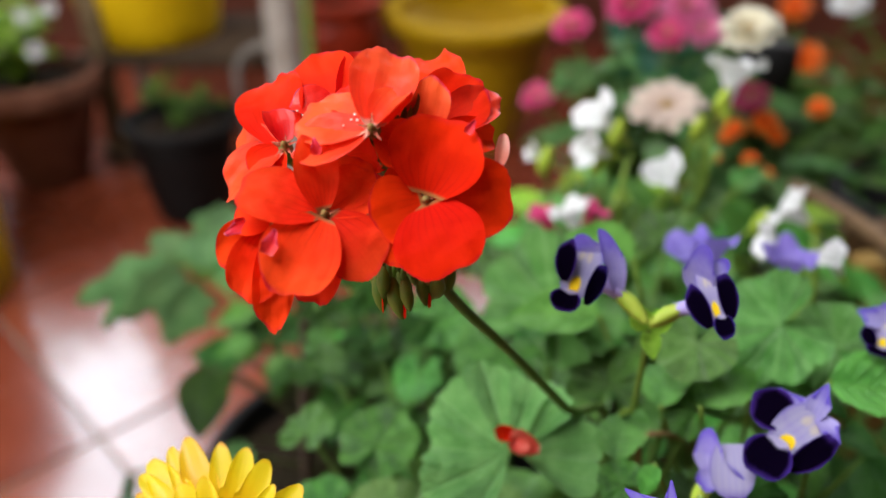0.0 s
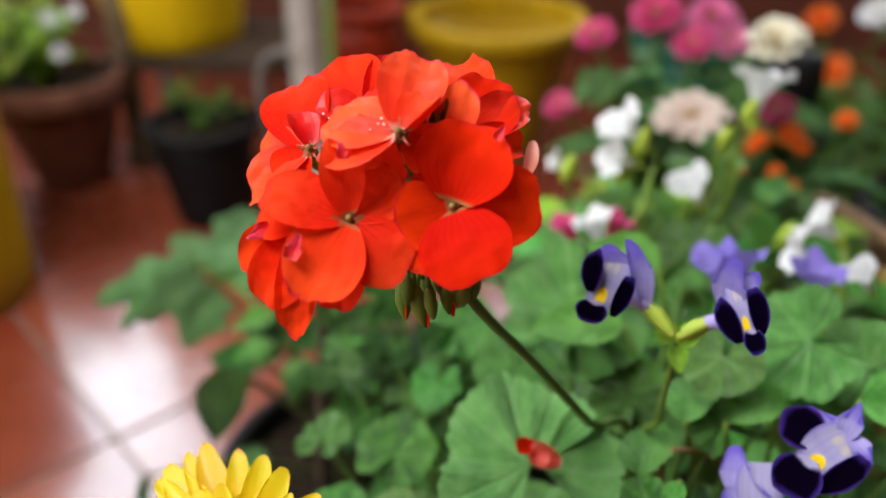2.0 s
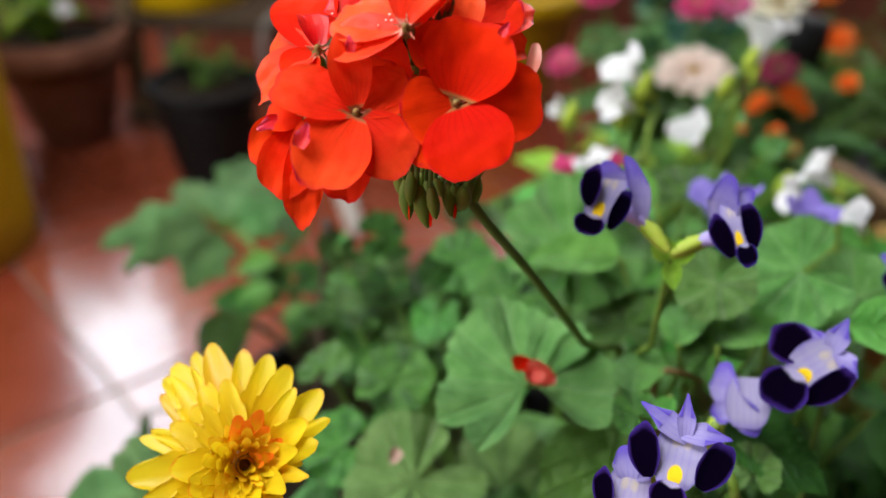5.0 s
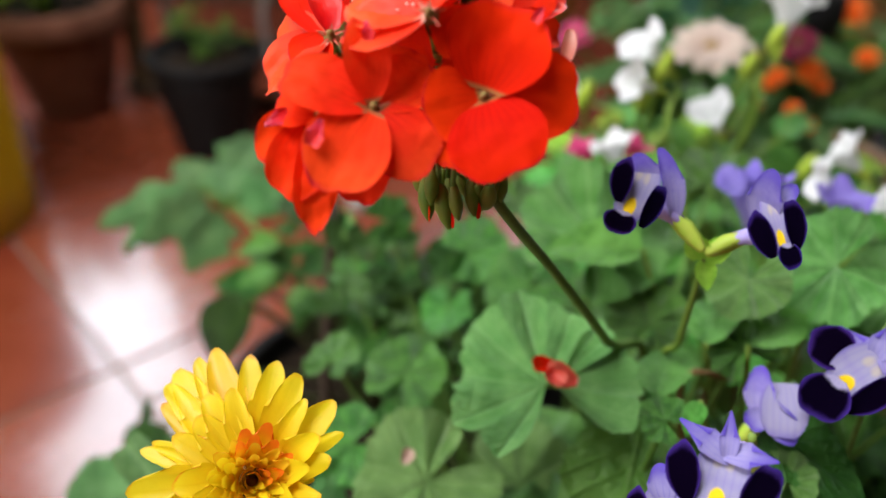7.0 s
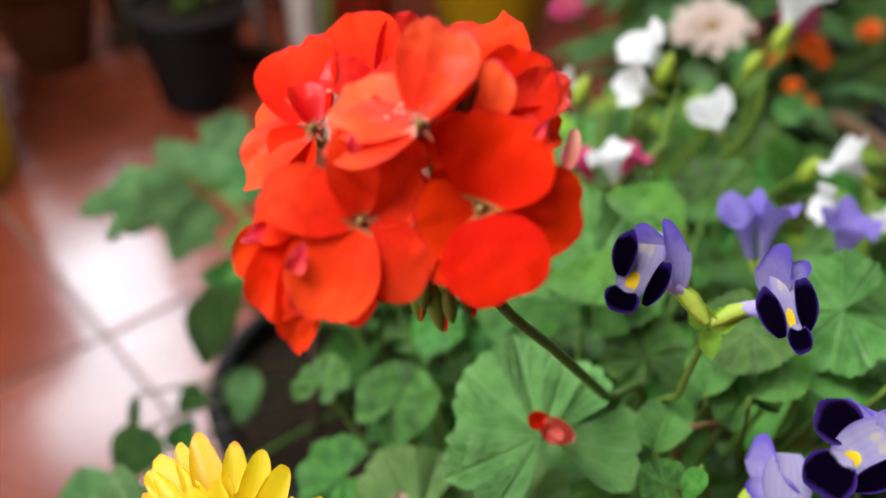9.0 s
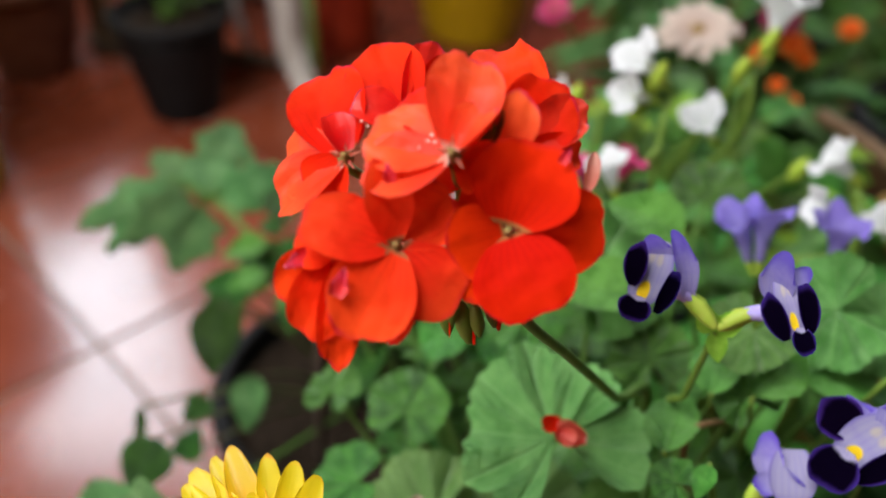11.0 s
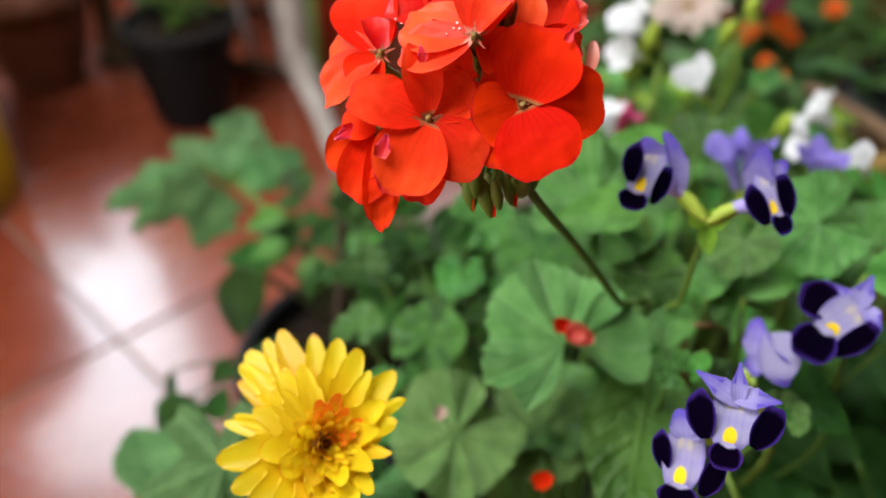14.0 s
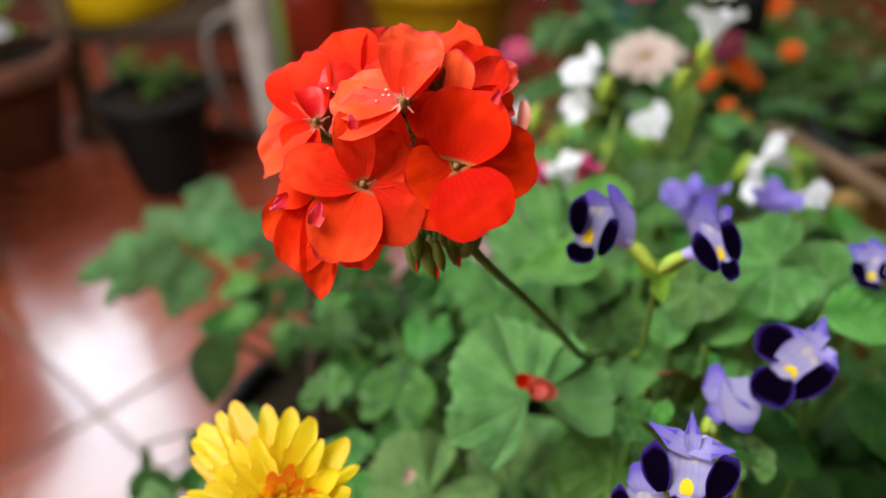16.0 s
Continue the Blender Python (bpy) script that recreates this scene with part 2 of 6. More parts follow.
CENTRE = plain("flower_centre", (0.22, 0.19, 0.05), (0.38, 0.17, 0.06), 0.6, 600, 0.5)
GERANIUM_LEAF = leaf_paint("geranium_leaf", (0.023, 0.100, 0.009), (0.098, 0.272, 0.040), (0.22, 0.40, 0.12), "fan", 0.10, 0.34, 7, (0.020, 0.086, 0.008), 0.55)
PALE_LEAF = leaf_paint("pale_soft_leaf", (0.098, 0.240, 0.050), (0.205, 0.400, 0.112), (0.30, 0.50, 0.20), "fan", 0.15, 0.42, 7, (0.075, 0.20, 0.036), 0.40)
# brighter copy of the geranium leaf for leaves that catch the light
LIT_LEAF = leaf_paint("lit_geranium_leaf", (0.060, 0.195, 0.030), (0.150, 0.350, 0.085), (0.30, 0.50, 0.18), "fan", 0.12, 0.38, 9, (0.05, 0.18, 0.02), 0.45)
TORENIA_LEAF = leaf_paint("torenia_leaf", (0.038, 0.165, 0.014), (0.130, 0.370, 0.060), (0.19, 0.40, 0.10), "feather", 0.09, 0.36, 7, None, 0.38)
MUM_LEAF = leaf_paint("lobed_leaf", (0.046, 0.140, 0.032), (0.125, 0.260, 0.080), (0.24, 0.42, 0.16), "fan", 0.15, 0.5, 5)
# also colours the torenia and geranium leaves that stand in shade
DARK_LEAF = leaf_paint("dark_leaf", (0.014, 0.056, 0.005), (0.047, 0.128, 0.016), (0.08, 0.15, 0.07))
FERN_LEAF = leaf_paint("feathery_leaf", (0.030, 0.095, 0.012), (0.105, 0.205, 0.034), (0.12, 0.21, 0.08))
LIME_LEAF = leaf_paint("lime_leaf", (0.04, 0.105, 0.010), (0.115, 0.20, 0.025), (0.18, 0.30, 0.07))
BRACT = leaf_paint("lime_bract", (0.22, 0.40, 0.03), (0.34, 0.52, 0.05), (0.4, 0.55, 0.1), "feather", 0.25)
VARIEGATED_LEAF = leaf_paint("variegated_leaf", (0.11, 0.30, 0.010), (0.54, 0.74, 0.05), (0.42, 0.60, 0.06), "feather", 0.3, 0.30, 7, None, 0.6)
PALE_VIOLET, VIOLET, VELVET = (0.34, 0.31, 0.47), (0.16, 0.10, 0.48), (0.0022, 0.0008, 0.006)
RIM_VIOLET = (0.075, 0.035, 0.30)
LOBE = lobe_paint("torenia_side_lobe", PALE_VIOLET, VELVET, RIM_VIOLET, None, -0.4)
THROAT = lobe_paint("torenia_throat", PALE_VIOLET, PALE_VIOLET, VIOLET, (0.90, 0.62, 0.02), 1.6, 0.15, 0.80)
TUBE_FACE = lobe_paint("pale_violet_throat", PALE_VIOLET, PALE_VIOLET, VIOLET, None, 1.6)
LIP = lobe_paint("torenia_lower_lobe", PALE_VIOLET, VELVET, RIM_VIOLET, None, 0.20)
HOOD = petal_paint("torenia_hood", (0.38, 0.34, 0.60), (0.13, 0.085, 0.48), (0.40, 0.36, 0.58), (0.14, 0.08, 0.55), 7, 0.3, 0.55, 0.25, (0.10, 0.05, 0.5))
TUBE = plain("torenia_tube", (0.45, 0.36, 0.80), (0.56, 0.48, 0.85), 0.5, 200, 0.2)
WHITE = petal_paint("white_petal", (0.74, 0.75, 0.74), (0.78, 0.78, 0.78), (0.72, 0.74, 0.62), (0.66, 0.67, 0.66), 7, 0.3, 0.5, 0.3)
PURPLE = petal_paint("purple_petal", (0.42, 0.36, 0.72), (0.28, 0.21, 0.66), (0.24, 0.16, 0.70), (0.12, 0.06, 0.5), 7, 0.35, 0.5, 0.3)
PINK = petal_paint("pink_petal", (0.60, 0.040, 0.14), (0.64, 0.060, 0.19), (0.85, 0.4, 0.4), (0.55, 0.03, 0.2), 7, 0.3)
MAUVE = petal_paint("mauve_petal", (0.66, 0.12, 0.26), (0.70, 0.18, 0.34), (0.85, 0.4, 0.4), (0.55, 0.05, 0.3), 7, 0.3)
MAROON = petal_paint("maroon_petal", (0.34, 0.02, 0.07), (0.40, 0.03, 0.11), (0.4, 0.1, 0.1), (0.2, 0.01, 0.04), 7, 0.2)
CREAM = petal_paint("cream_petal", (0.54, 0.40, 0.32), (0.62, 0.51, 0.42), (0.6, 0.4, 0.2), (0.6, 0.45, 0.4), 7, 0.25)
IVORY = petal_paint("ivory_petal", (0.72, 0.66, 0.46), (0.78, 0.74, 0.58), (0.6, 0.5, 0.2), (0.6, 0.5, 0.35), 7, 0.25)
ORANGE = petal_paint("orange_petal", (0.94, 0.16, 0.010), (0.95, 0.24, 0.02), (0.92, 0.28, 0.02), (0.6, 0.08, 0.01), 7, 0.5)
YELLOW = petal_paint("yellow_ray", (0.80, 0.59, 0.008), (0.83, 0.66, 0.013), (0.8, 0.50, 0.01), (0.80, 0.50, 0.01), 5, 0.42, 0.42, 0.4, (0.80, 0.24, 0.01), 0.9)
GOLD = petal_paint("golden_ray", (0.84, 0.52, 0.009), (0.86, 0.60, 0.02), (0.84, 0.46, 0.01), (0.80, 0.44, 0.01), 5, 0.42, 0.42, 0.4, (0.82, 0.20, 0.008), 0.9)
AMBER = petal_paint("amber_ray", (0.90, 0.50, 0.008), (0.95, 0.22, 0.012), (0.85, 0.45, 0.01), (0.75, 0.25, 0.01), 5, 0.42, 0.45, 0.35)
MUM_EYE = plain("dark_eye", (0.11, 0.040, 0.005), (0.22, 0.09, 0.010), 0.8, 300, 0.5)
TERRACOTTA = plain("terracotta", (0.120, 0.034, 0.015), (0.165, 0.052, 0.025), 0.8, 25, 0.35, 0.0, 0.25)
TERRACOTTA_LIP = plain("terracotta_lip", (0.17, 0.062, 0.034), (0.25, 0.11, 0.068), 0.8, 25, 0.35, 0.0, 0.25)
BLACK_PLASTIC = plain("black_plastic", (0.005, 0.005, 0.005), (0.009, 0.008, 0.008), 0.6, 40, 0.15, 0.0, 0.18)
# mustard for the bucket; also the shaded copy of the planter's yellow
MUSTARD_SHADED_PLASTIC = plain("mustard_shaded_plastic", (0.44, 0.26, 0.002), (0.50, 0.30, 0.003), 0.5, 20, 0.1, 0.0, 0.2)
# brighter copy, for the planter that the light falls on
LIT_YELLOW_PLASTIC = plain("lit_yellow_plastic", (0.78, 0.49, 0.003), (0.82, 0.53, 0.004), 0.5, 20, 0.1, 0.0, 0.25)
RED_PLASTIC = plain("red_plastic", (0.30, 0.018, 0.006), (0.35, 0.026, 0.008), 0.45, 20, 0.1)
GREEN_PLASTIC = plain("green_plastic", (0.010, 0.085, 0.045), (0.015, 0.11, 0.06), 0.4, 20, 0.1)
SOIL = plain("potting_soil", (0.018, 0.012, 0.008), (0.040, 0.027, 0.018), 0.95, 120, 1.0, 0.0, 0.05)
WHITE_PAINT = plain("white_paint_worn", (0.48, 0.43, 0.38), (0.34, 0.29, 0.24), 0.5, 30, 0.2)
OCHRE_WOOD = plain("ochre_wood", (0.34, 0.20, 0.05), (0.42, 0.27, 0.08), 0.6, 40, 0.4)
BROWN_WOOD = plain("brown_wood", (0.11, 0.060, 0.028), (0.17, 0.095, 0.045), 0.7, 40, 0.5)
TAN_WOOD = plain("tan_wood", (0.16, 0.105, 0.05), (0.22, 0.15, 0.08), 0.7, 40, 0.4)
GREY_PAINT = plain("grey_paint_worn", (0.28, 0.26, 0.23), (0.18, 0.16, 0.14), 0.6, 30, 0.3)
STAKE_GREEN = plain("green_stake", (0.18, 0.36, 0.06), (0.22, 0.34, 0.12), 0.5, 60, 0.2)
DARK_WOOD = plain("dark_wood", (0.05, 0.032, 0.018), (0.08, 0.05, 0.028), 0.7, 40, 0.4)
DARK_STAKE = plain("dark_stake", (0.05, 0.035, 0.025), (0.09, 0.06, 0.04), 0.8, 80, 0.5)
GROUT = plain("grout", (0.20, 0.14, 0.11), (0.26, 0.19, 0.15), 0.9, 40, 0.5)
WALL_PAINT = plain("brown_wall", (0.14, 0.040, 0.022), (0.18, 0.055, 0.03), 0.8, 6, 0.3)
TAN_WALL = plain("tan_wall", (0.10, 0.075, 0.050), (0.13, 0.10, 0.07), 0.85, 5, 0.3)
FRAME_PAINT = plain("window_paint", (0.70, 0.70, 0.68), (0.76, 0.76, 0.74), 0.5, 20, 0.1)


def tile_paint():
    m, nt = begin("red_floor_tile")
    col = mixed(nt, ramp(nt, grain(nt, 7.0, 6), 0.3, 0.7), (0.19, 0.033, 0.013), (0.26, 0.052, 0.023))
    col = mixed(nt, calc(nt, "MULTIPLY", grain(nt, 220.0, 3), 0.35), col, (0.15, 0.03, 0.016))
    nt.nodes["Principled BSDF"].inputs["Coat Roughness"].default_value = 0.13
    r = calc(nt, "MULTIPLY_ADD", grain(nt, 9.0, 5), 0.16, 0.18)
    return finish(m, vary(nt, col, 0.08, 0.004), r, 0.0, grain(nt, 26.0, 4), 0.05, 0.002, gloss=0.75, coat=0.85)


TILE = tile_paint()


DROP = finish(begin("water_drop")[0], (0.9, 0.55, 0.45), 0.03, gloss=1.0)

# ---- helpers for shapes ----
UP = Vector((0.0, 0.515, 0.857))
rnd = random.Random(7)


def mesh_of(name, verts, faces, uvs=None, smooth=True):
    me = bpy.data.meshes.new(name)
    me.from_pydata([tuple(v) for v in verts], [], faces)
    if uvs:
        layer = me.uv_layers.new(name="UVMap")
        for loop in me.loops:
            layer.data[loop.index].uv = uvs[loop.vertex_index]
    if smooth:
        for p in me.polygons:
            p.use_smooth = True
    me.update()
    return me


def sheet(name, fn, nu=12, nv=9, ends=0.8, close=False):
    """A thin curved sheet from fn(s, v), s from 0 to 1 along it, v from -1 to 1 across."""
    verts, uvs, faces = [], [], []
    for i in range(nu + 1):
        s = i / nu
        s = (1 - ends) * s + ends * math.sin(s * math.pi / 2)
        for j in range(nv + 1):
            v = 2 * j / nv - 1
            if close:
                v = math.sin(v * math.pi / 2)
            verts.append(fn(s, v))
            uvs.append((s, 0.5 + 0.5 * v))
    w = nv + 1
    for i in range(nu):
        for j in range(nv):
            a = i * w + j
            faces.append((a, a + 1, a + w + 1, a + w))
    return mesh_of(name, verts, faces, uvs)


def tube(name, points, radii, sides=8):
    """A tapering round stem along a smooth line through the points."""
    pts = [Vector(p) for p in points]
    fine, rad = [], []
    n = len(pts)
    for i in range(n - 1):
        p0, p1, p2, p3 = pts[max(i - 1, 0)], pts[i], pts[i + 1], pts[min(i + 2, n - 1)]
        for k in range(5):
            t = k / 5
            fine.append(0.5 * ((2 * p1) + (p2 - p0) * t + (2 * p0 - 5 * p1 + 4 * p2 - p3) * t * t + (3 * p1 - p0 - 3 * p2 + p3) * t ** 3))
            rad.append(radii[i] + (radii[i + 1] - radii[i]) * t)
    fine.append(pts[-1])
    rad.append(radii[-1])
    verts, faces = [], []
    side = None
    for i, p in enumerate(fine):
        d = (fine[min(i + 1, len(fine) - 1)] - fine[max(i - 1, 0)]).normalized()
        if side is None:
            side = d.orthogonal().normalized()
        side = (side - d * side.dot(d)).normalized()
        other = d.cross(side)
        for k in range(sides):
            a = 2 * math.pi * k / sides
            verts.append(p + (side * math.cos(a) + other * math.sin(a)) * rad[i])
    for i in range(len(fine) - 1):
        for k in range(sides):
            faces.append((i * sides + k, i * sides + (k + 1) % sides, (i + 1) * sides + (k + 1) % sides, (i + 1) * sides + k))
    faces.append(tuple(range(sides - 1, -1, -1)))
    faces.append(tuple((len(fine) - 1) * sides + k for k in range(sides)))
    return mesh_of(name, verts, faces)


def lathe(name, profile, sides=48, closed=False):
    """A turned form from (radius, height) pairs."""
    verts, faces = [], []
    for r, z in profile:
        for k in range(sides):
            a = 2 * math.pi * k / sides
            verts.append((r * math.cos(a), r * math.sin(a), z))
    n = len(profile)
    for i in range(n - 1):
        for k in range(sides):
            faces.append((i * sides + k, i * sides + (k + 1) % sides, (i + 1) * sides + (k + 1) % sides, (i + 1) * sides + k))
    if closed:
        faces.append(tuple(range(sides - 1, -1, -1)))
        faces.append(tuple((n - 1) * sides + k for k in range(sides)))
    return mesh_of(name, verts, faces)


def box(name, x0, y0, z0, x1, y1, z1, bevel=0.0):
    bm = bmesh.new()
    bmesh.ops.create_cube(bm, size=1.0)
    for v in bm.verts:
        v.co = Vector(((x0 + x1) / 2 + v.co.x * (x1 - x0), (y0 + y1) / 2 + v.co.y * (y1 - y0), (z0 + z1) / 2 + v.co.z * (z1 - z0)))
    if bevel:
        bmesh.ops.bevel(bm, geom=bm.edges[:], offset=bevel, segments=2, affect="EDGES")
    me = bpy.data.meshes.new(name)
    bm.to_mesh(me)
    bm.free()
    return me


def facing(loc, normal, turn=0.0, up=UP, scale=1.0):
    """A pose at loc whose z looks along normal and whose y points up, turned by some degrees."""
    z = Vector(normal).normalized()
    x = up.cross(z)
    x = x.normalized() if x.length > 1e-4 else z.orthogonal().normalized()
    y = z.cross(x)
    m = Matrix((x, y, z)).transposed().to_4x4()
    return Matrix.Translation(loc) @ m @ pose(0, 0, 0, 0, 0, turn) @ Matrix.Scale(scale, 4)


def thing(name, loc, label, category, group=""):
    ob = new(name)
    ob.empty_display_size = 0.02
    ob.location = loc
    return tagged(ob, label, category, group)


WORLD = {}


def part(name, mesh, material, parent, label="", m=None):
    """One mesh under a thing or a part; m is its pose in the world."""
    if not mesh.materials:
        mesh.materials.append(material)
    elif mesh.materials[0] != material:
        mesh = mesh.copy()
        mesh.materials[0] = material
    ob = new(name, mesh)
    base = WORLD.get(parent.name, Matrix.Translation(parent.location)) if parent else Matrix()
    m = m or Matrix()
    ob.parent = parent
    ob.matrix_basis = base.inverted() @ m
    WORLD[ob.name] = m
    if label:
        ob["label"] = label
    return ob


def solid(name, mesh, material, label, category, group="", kind="", m=None):
    """A thing of one mesh."""
    if not mesh.materials:
        mesh.materials.append(material)
    ob = new(name, mesh)
    ob.matrix_basis = m or Matrix()
    WORLD[ob.name] = ob.matrix_basis.copy()
    return tagged(ob, label, category, group, kind)


# ---- petals and leaves ----
def outline(s, claw=0.14, belly=0.60):
    """Half width of a broad rounded petal along its length, 1 at the belly."""
    if s < belly:
        return claw + (1 - claw) * math.sin(math.pi / 2 * s / belly) ** 0.85
    return math.sqrt(max(0.0, 1 - ((s - belly) / (1 - belly)) ** 2.0))


def bend(s, length, lift, curl):
    """Along an arc that rises by lift degrees at the base and curl more at the tip: distance out and height."""
    a, c = radians(lift), radians(curl)
    if abs(c) < 1e-3:
        return length * s * math.cos(a), length * s * math.sin(a)
    return length / c * (math.sin(a + c * s) - math.sin(a)), length / c * (math.cos(a) - math.cos(a + c * s))


def petal(length, width, lift=10, curl=0, trough=0.2, ruffle=0.04, claw=0.14, belly=0.6, seed=0, nu=12, nv=10, fold=0.0, taper=0.0, crinkle=0.0):
    """A petal that runs along x from the origin. fold: rolls the side edges over."""
    r = random.Random(seed)
    p1, p2, p3 = r.uniform(0, 6.3), r.uniform(0, 6.3), r.uniform(0, 6.3)
    notch = r.uniform(0.0, 0.035)

    def fn(s, v):
        w, along = 0.5 * width, s
        if s < belly:
            w *= outline(s, claw, belly)
        else:
            w *= 1 - taper * ((s - belly) / (1 - belly)) ** 1.5
            along = belly + (s - belly) * math.sqrt(max(0.0, 1 - v * v)) * (1 - (0 if taper else notch) * math.cos(1.6 * v) ** 6)
        along *= 1 + (0.0 if taper else 0.035) * math.sin(5.1 * v + p3) * s
        d, z = bend(along, length, lift, curl)
        y = w * v
        z += trough * w * (v * v - 0.3)
        z += ruffle * length * along * along * (math.sin(4.2 * v + p1) * 0.6 + math.sin(8.5 * v + p2) * 0.4 * abs(v) + 0.4 * math.sin(5 * along + p3) + 0.22 * along * along * math.sin(15 * v + 2 * p1))
        if crinkle:
            z += crinkle * length * min(1.0, 1.6 * along) * (noise.noise(Vector((d * 150, y * 260, seed * 3.7))) + 0.5 * noise.noise(Vector((d * 420, y * 640, seed * 1.9))))
            rim = max(0.0, (along - 0.72) / 0.28) ** 2
            z += crinkle * length * 1.6 * rim * noise.noise(Vector((v * 4.5, seed * 2.3, along * 2.0)))
            d -= 0.05 * length * rim * abs(noise.noise(Vector((v * 7.0, seed * 5.1, 0.0))))
        if fold:
            z += fold * w * max(0.0, abs(v) - 0.55) * 2.2
            y *= 1 - 0.25 * abs(fold) * max(0.0, abs(v) - 0.55)
        return d, y, z
    return sheet("petal", fn, nu, nv, 0.0, True)


def spread(base, tip, width, face, curl=-25, trough=0.25, ruffle=0.02, claw=0.16, belly=0.60, seed=0, nu=18, nv=16, crinkle=0.0, taper=0.0):
    """A petal from base to tip whose upper side looks along face, and its pose."""
    b, way = Vector(base), Vector(tip) - Vector(base)
    half = radians(curl) / 2
    mesh = petal(way.length * half / math.sin(half), width, -curl / 2, curl, trough, ruffle, claw, belly, seed, nu, nv, 0.0, taper, crinkle)
    x = way.normalized()
    z = Vector(face)
    z = (z - x * z.dot(x)).normalized()
    return mesh, Matrix.Translation(b) @ Matrix((x, z.cross(x), z)).transposed().to_4x4()


def blade(length, width, lift=5, curl=-25, fold=0.25, teeth=11, tooth=0.07, belly=0.38, seed=0, nu=22, wave=0.03):
    """A pointed, toothed leaf with its midrib along x."""
    r = random.Random(seed)
    p1, p2 = r.uniform(0, 6.3), r.uniform(0, 6.3)

    def fn(s, v):
        w = math.sin(math.pi * s ** (math.log(0.5) / math.log(belly))) ** 0.85 if 0 < s < 1 else 0.0
        saw = (s * teeth) % 1.0
        w = 0.5 * width * (w + 0.02) * (1 + tooth * (saw - 0.5) * abs(v) ** 3)
        d, z = bend(s, length, lift, curl)
        side = 9.0 * s - 3.0 * abs(v)
        z += fold * w * abs(v) + wave * length * math.sin(5 * s + p1) * v * v + 0.010 * length * math.sin(2.0 * math.pi * (side / 2.2)) * abs(v) + wave * 0.5 * length * math.sin(3 * v + p2)
        return d, w * v, z
    return sheet("leaf", fn, nu, 10, 0.0)


def fan_leaf(radius, gap=30, lobes=7, depth=0.05, teeth=28, tooth=0.03, dish=0.18, wave=0.07, seed=0, ridge=0.035, rings=8, sub=4):
    """A round scalloped leaf on a central stalk, open in a notch towards -x."""
    r = random.Random(seed)
    p1, p2, p3 = r.uniform(0, 6.3), r.uniform(0, 6.3), r.uniform(0.7, 1.3)
    n = lobes * sub * 2
    amp = [r.uniform(0.3, 1.5) for _ in range(lobes + 1)]
    span = [r.uniform(0.86, 1.08) for _ in range(lobes + 1)]
    verts, uvs, faces = [], [], []
    for i in range(rings + 1):
        q = i / rings
        for k in range(n + 1):
            f = k / n
            a = radians(-180 + gap / 2 + (360 - gap) * f)
            scallop = abs(math.sin(math.pi * lobes * f)) ** 0.6
            out = radius * (1 - depth + depth * scallop + tooth * abs(math.sin(math.pi * teeth * f)) - 0.10 * (1 - math.cos(a)) * 0.5)
            k1 = f * lobes
            k0 = min(int(k1), lobes - 1)
            mix = math.sin(math.pi * (k1 - k0)) ** 2
            out *= 1 + (span[k0] - 1) * mix
            out *= 0.70 + 0.30 * min(1.0, min(f, 1 - f) * (360 - gap) / 16) ** 0.6
            rr = out * q
            z = dish * radius * q * q * p3 * 0.5
            z += wave * radius * q * q * math.sin(3 * a + p1) + 0.5 * wave * radius * q * q * math.sin(5 * a + p2)
            z += ridge * radius * (1 + (amp[k0] - 1) * mix) * math.cos(2 * math.pi * lobes * f) * q * (1.2 - 0.4 * q) + 0.03 * radius * q * math.sin(9 * a + p1 + 3 * q)
            verts.append((rr * math.cos(a), rr * math.sin(a), z))
            uvs.append((q, f))
    w = n + 1
    for i in range(rings):
        for k in range(n):
            a = i * w + k
            faces.append((a, a + w, a + w + 1, a + 1))
    return mesh_of("leaf", verts, faces, uvs)


def cut_leaf(radius, seed=0, lobes=5, droop=0.35):
    """A deeply lobed leaf, its stalk at the origin and its tip along x."""
    r = random.Random(seed)
    p1 = r.uniform(0, 6.3)
    n = lobes * 14
    verts, uvs, faces = [], [], []
    rings = 8
    for i in range(rings + 1):
        q = i / rings
        for k in range(n + 1):
            f = k / n
            a = radians(-150 + 300 * f)
            lobe = abs(math.sin(math.pi * lobes * f)) ** 1.1
            long = 0.62 + 0.38 * math.cos(a * 0.55)
            out = radius * long * (0.36 + 0.64 * lobe + 0.12 * math.sin(2 * math.pi * lobes * 3 * f + 0.8) * lobe)
            rr = out * q
            z = -droop * radius * (rr / radius) ** 2 + 0.06 * radius * math.sin(3 * a + p1) * q - 0.05 * radius * math.cos(2 * math.pi * lobes * f) * q
            verts.append((rr * math.cos(a), rr * math.sin(a), z))
            uvs.append((q, f))
    w = n + 1
    for i in range(rings):
        for k in range(n):
            a = i * w + k
            faces.append((a, a + w, a + w + 1, a + 1))
    return mesh_of("leaf", verts, faces, uvs)


def lobed_blade(length, width, seed=0):
    """A soft leaf with a few rounded side lobes and a drooping tip."""
    r = random.Random(seed)
    p1, lobes = r.uniform(0, 6.3), r.choice((2.5, 3.0, 3.5))

    def fn(s, v):
        w = math.sin(math.pi * min(1.0, s * 0.97 + 0.03) ** 0.85) ** 0.7 if 0 < s < 1 else 0.05
        w = 0.5 * width * w * (1 + 0.20 * abs(v) ** 2 * math.sin(2 * math.pi * lobes * s + p1))
        d, z = bend(s, length, 12, -45)
        z += 0.22 * w * abs(v) + 0.035 * length * math.sin(6 * s + p1) * v * v - 0.04 * length * v ** 4
        return d, w * v, z
    return sheet("leaf", fn, 24, 12, 0.0)


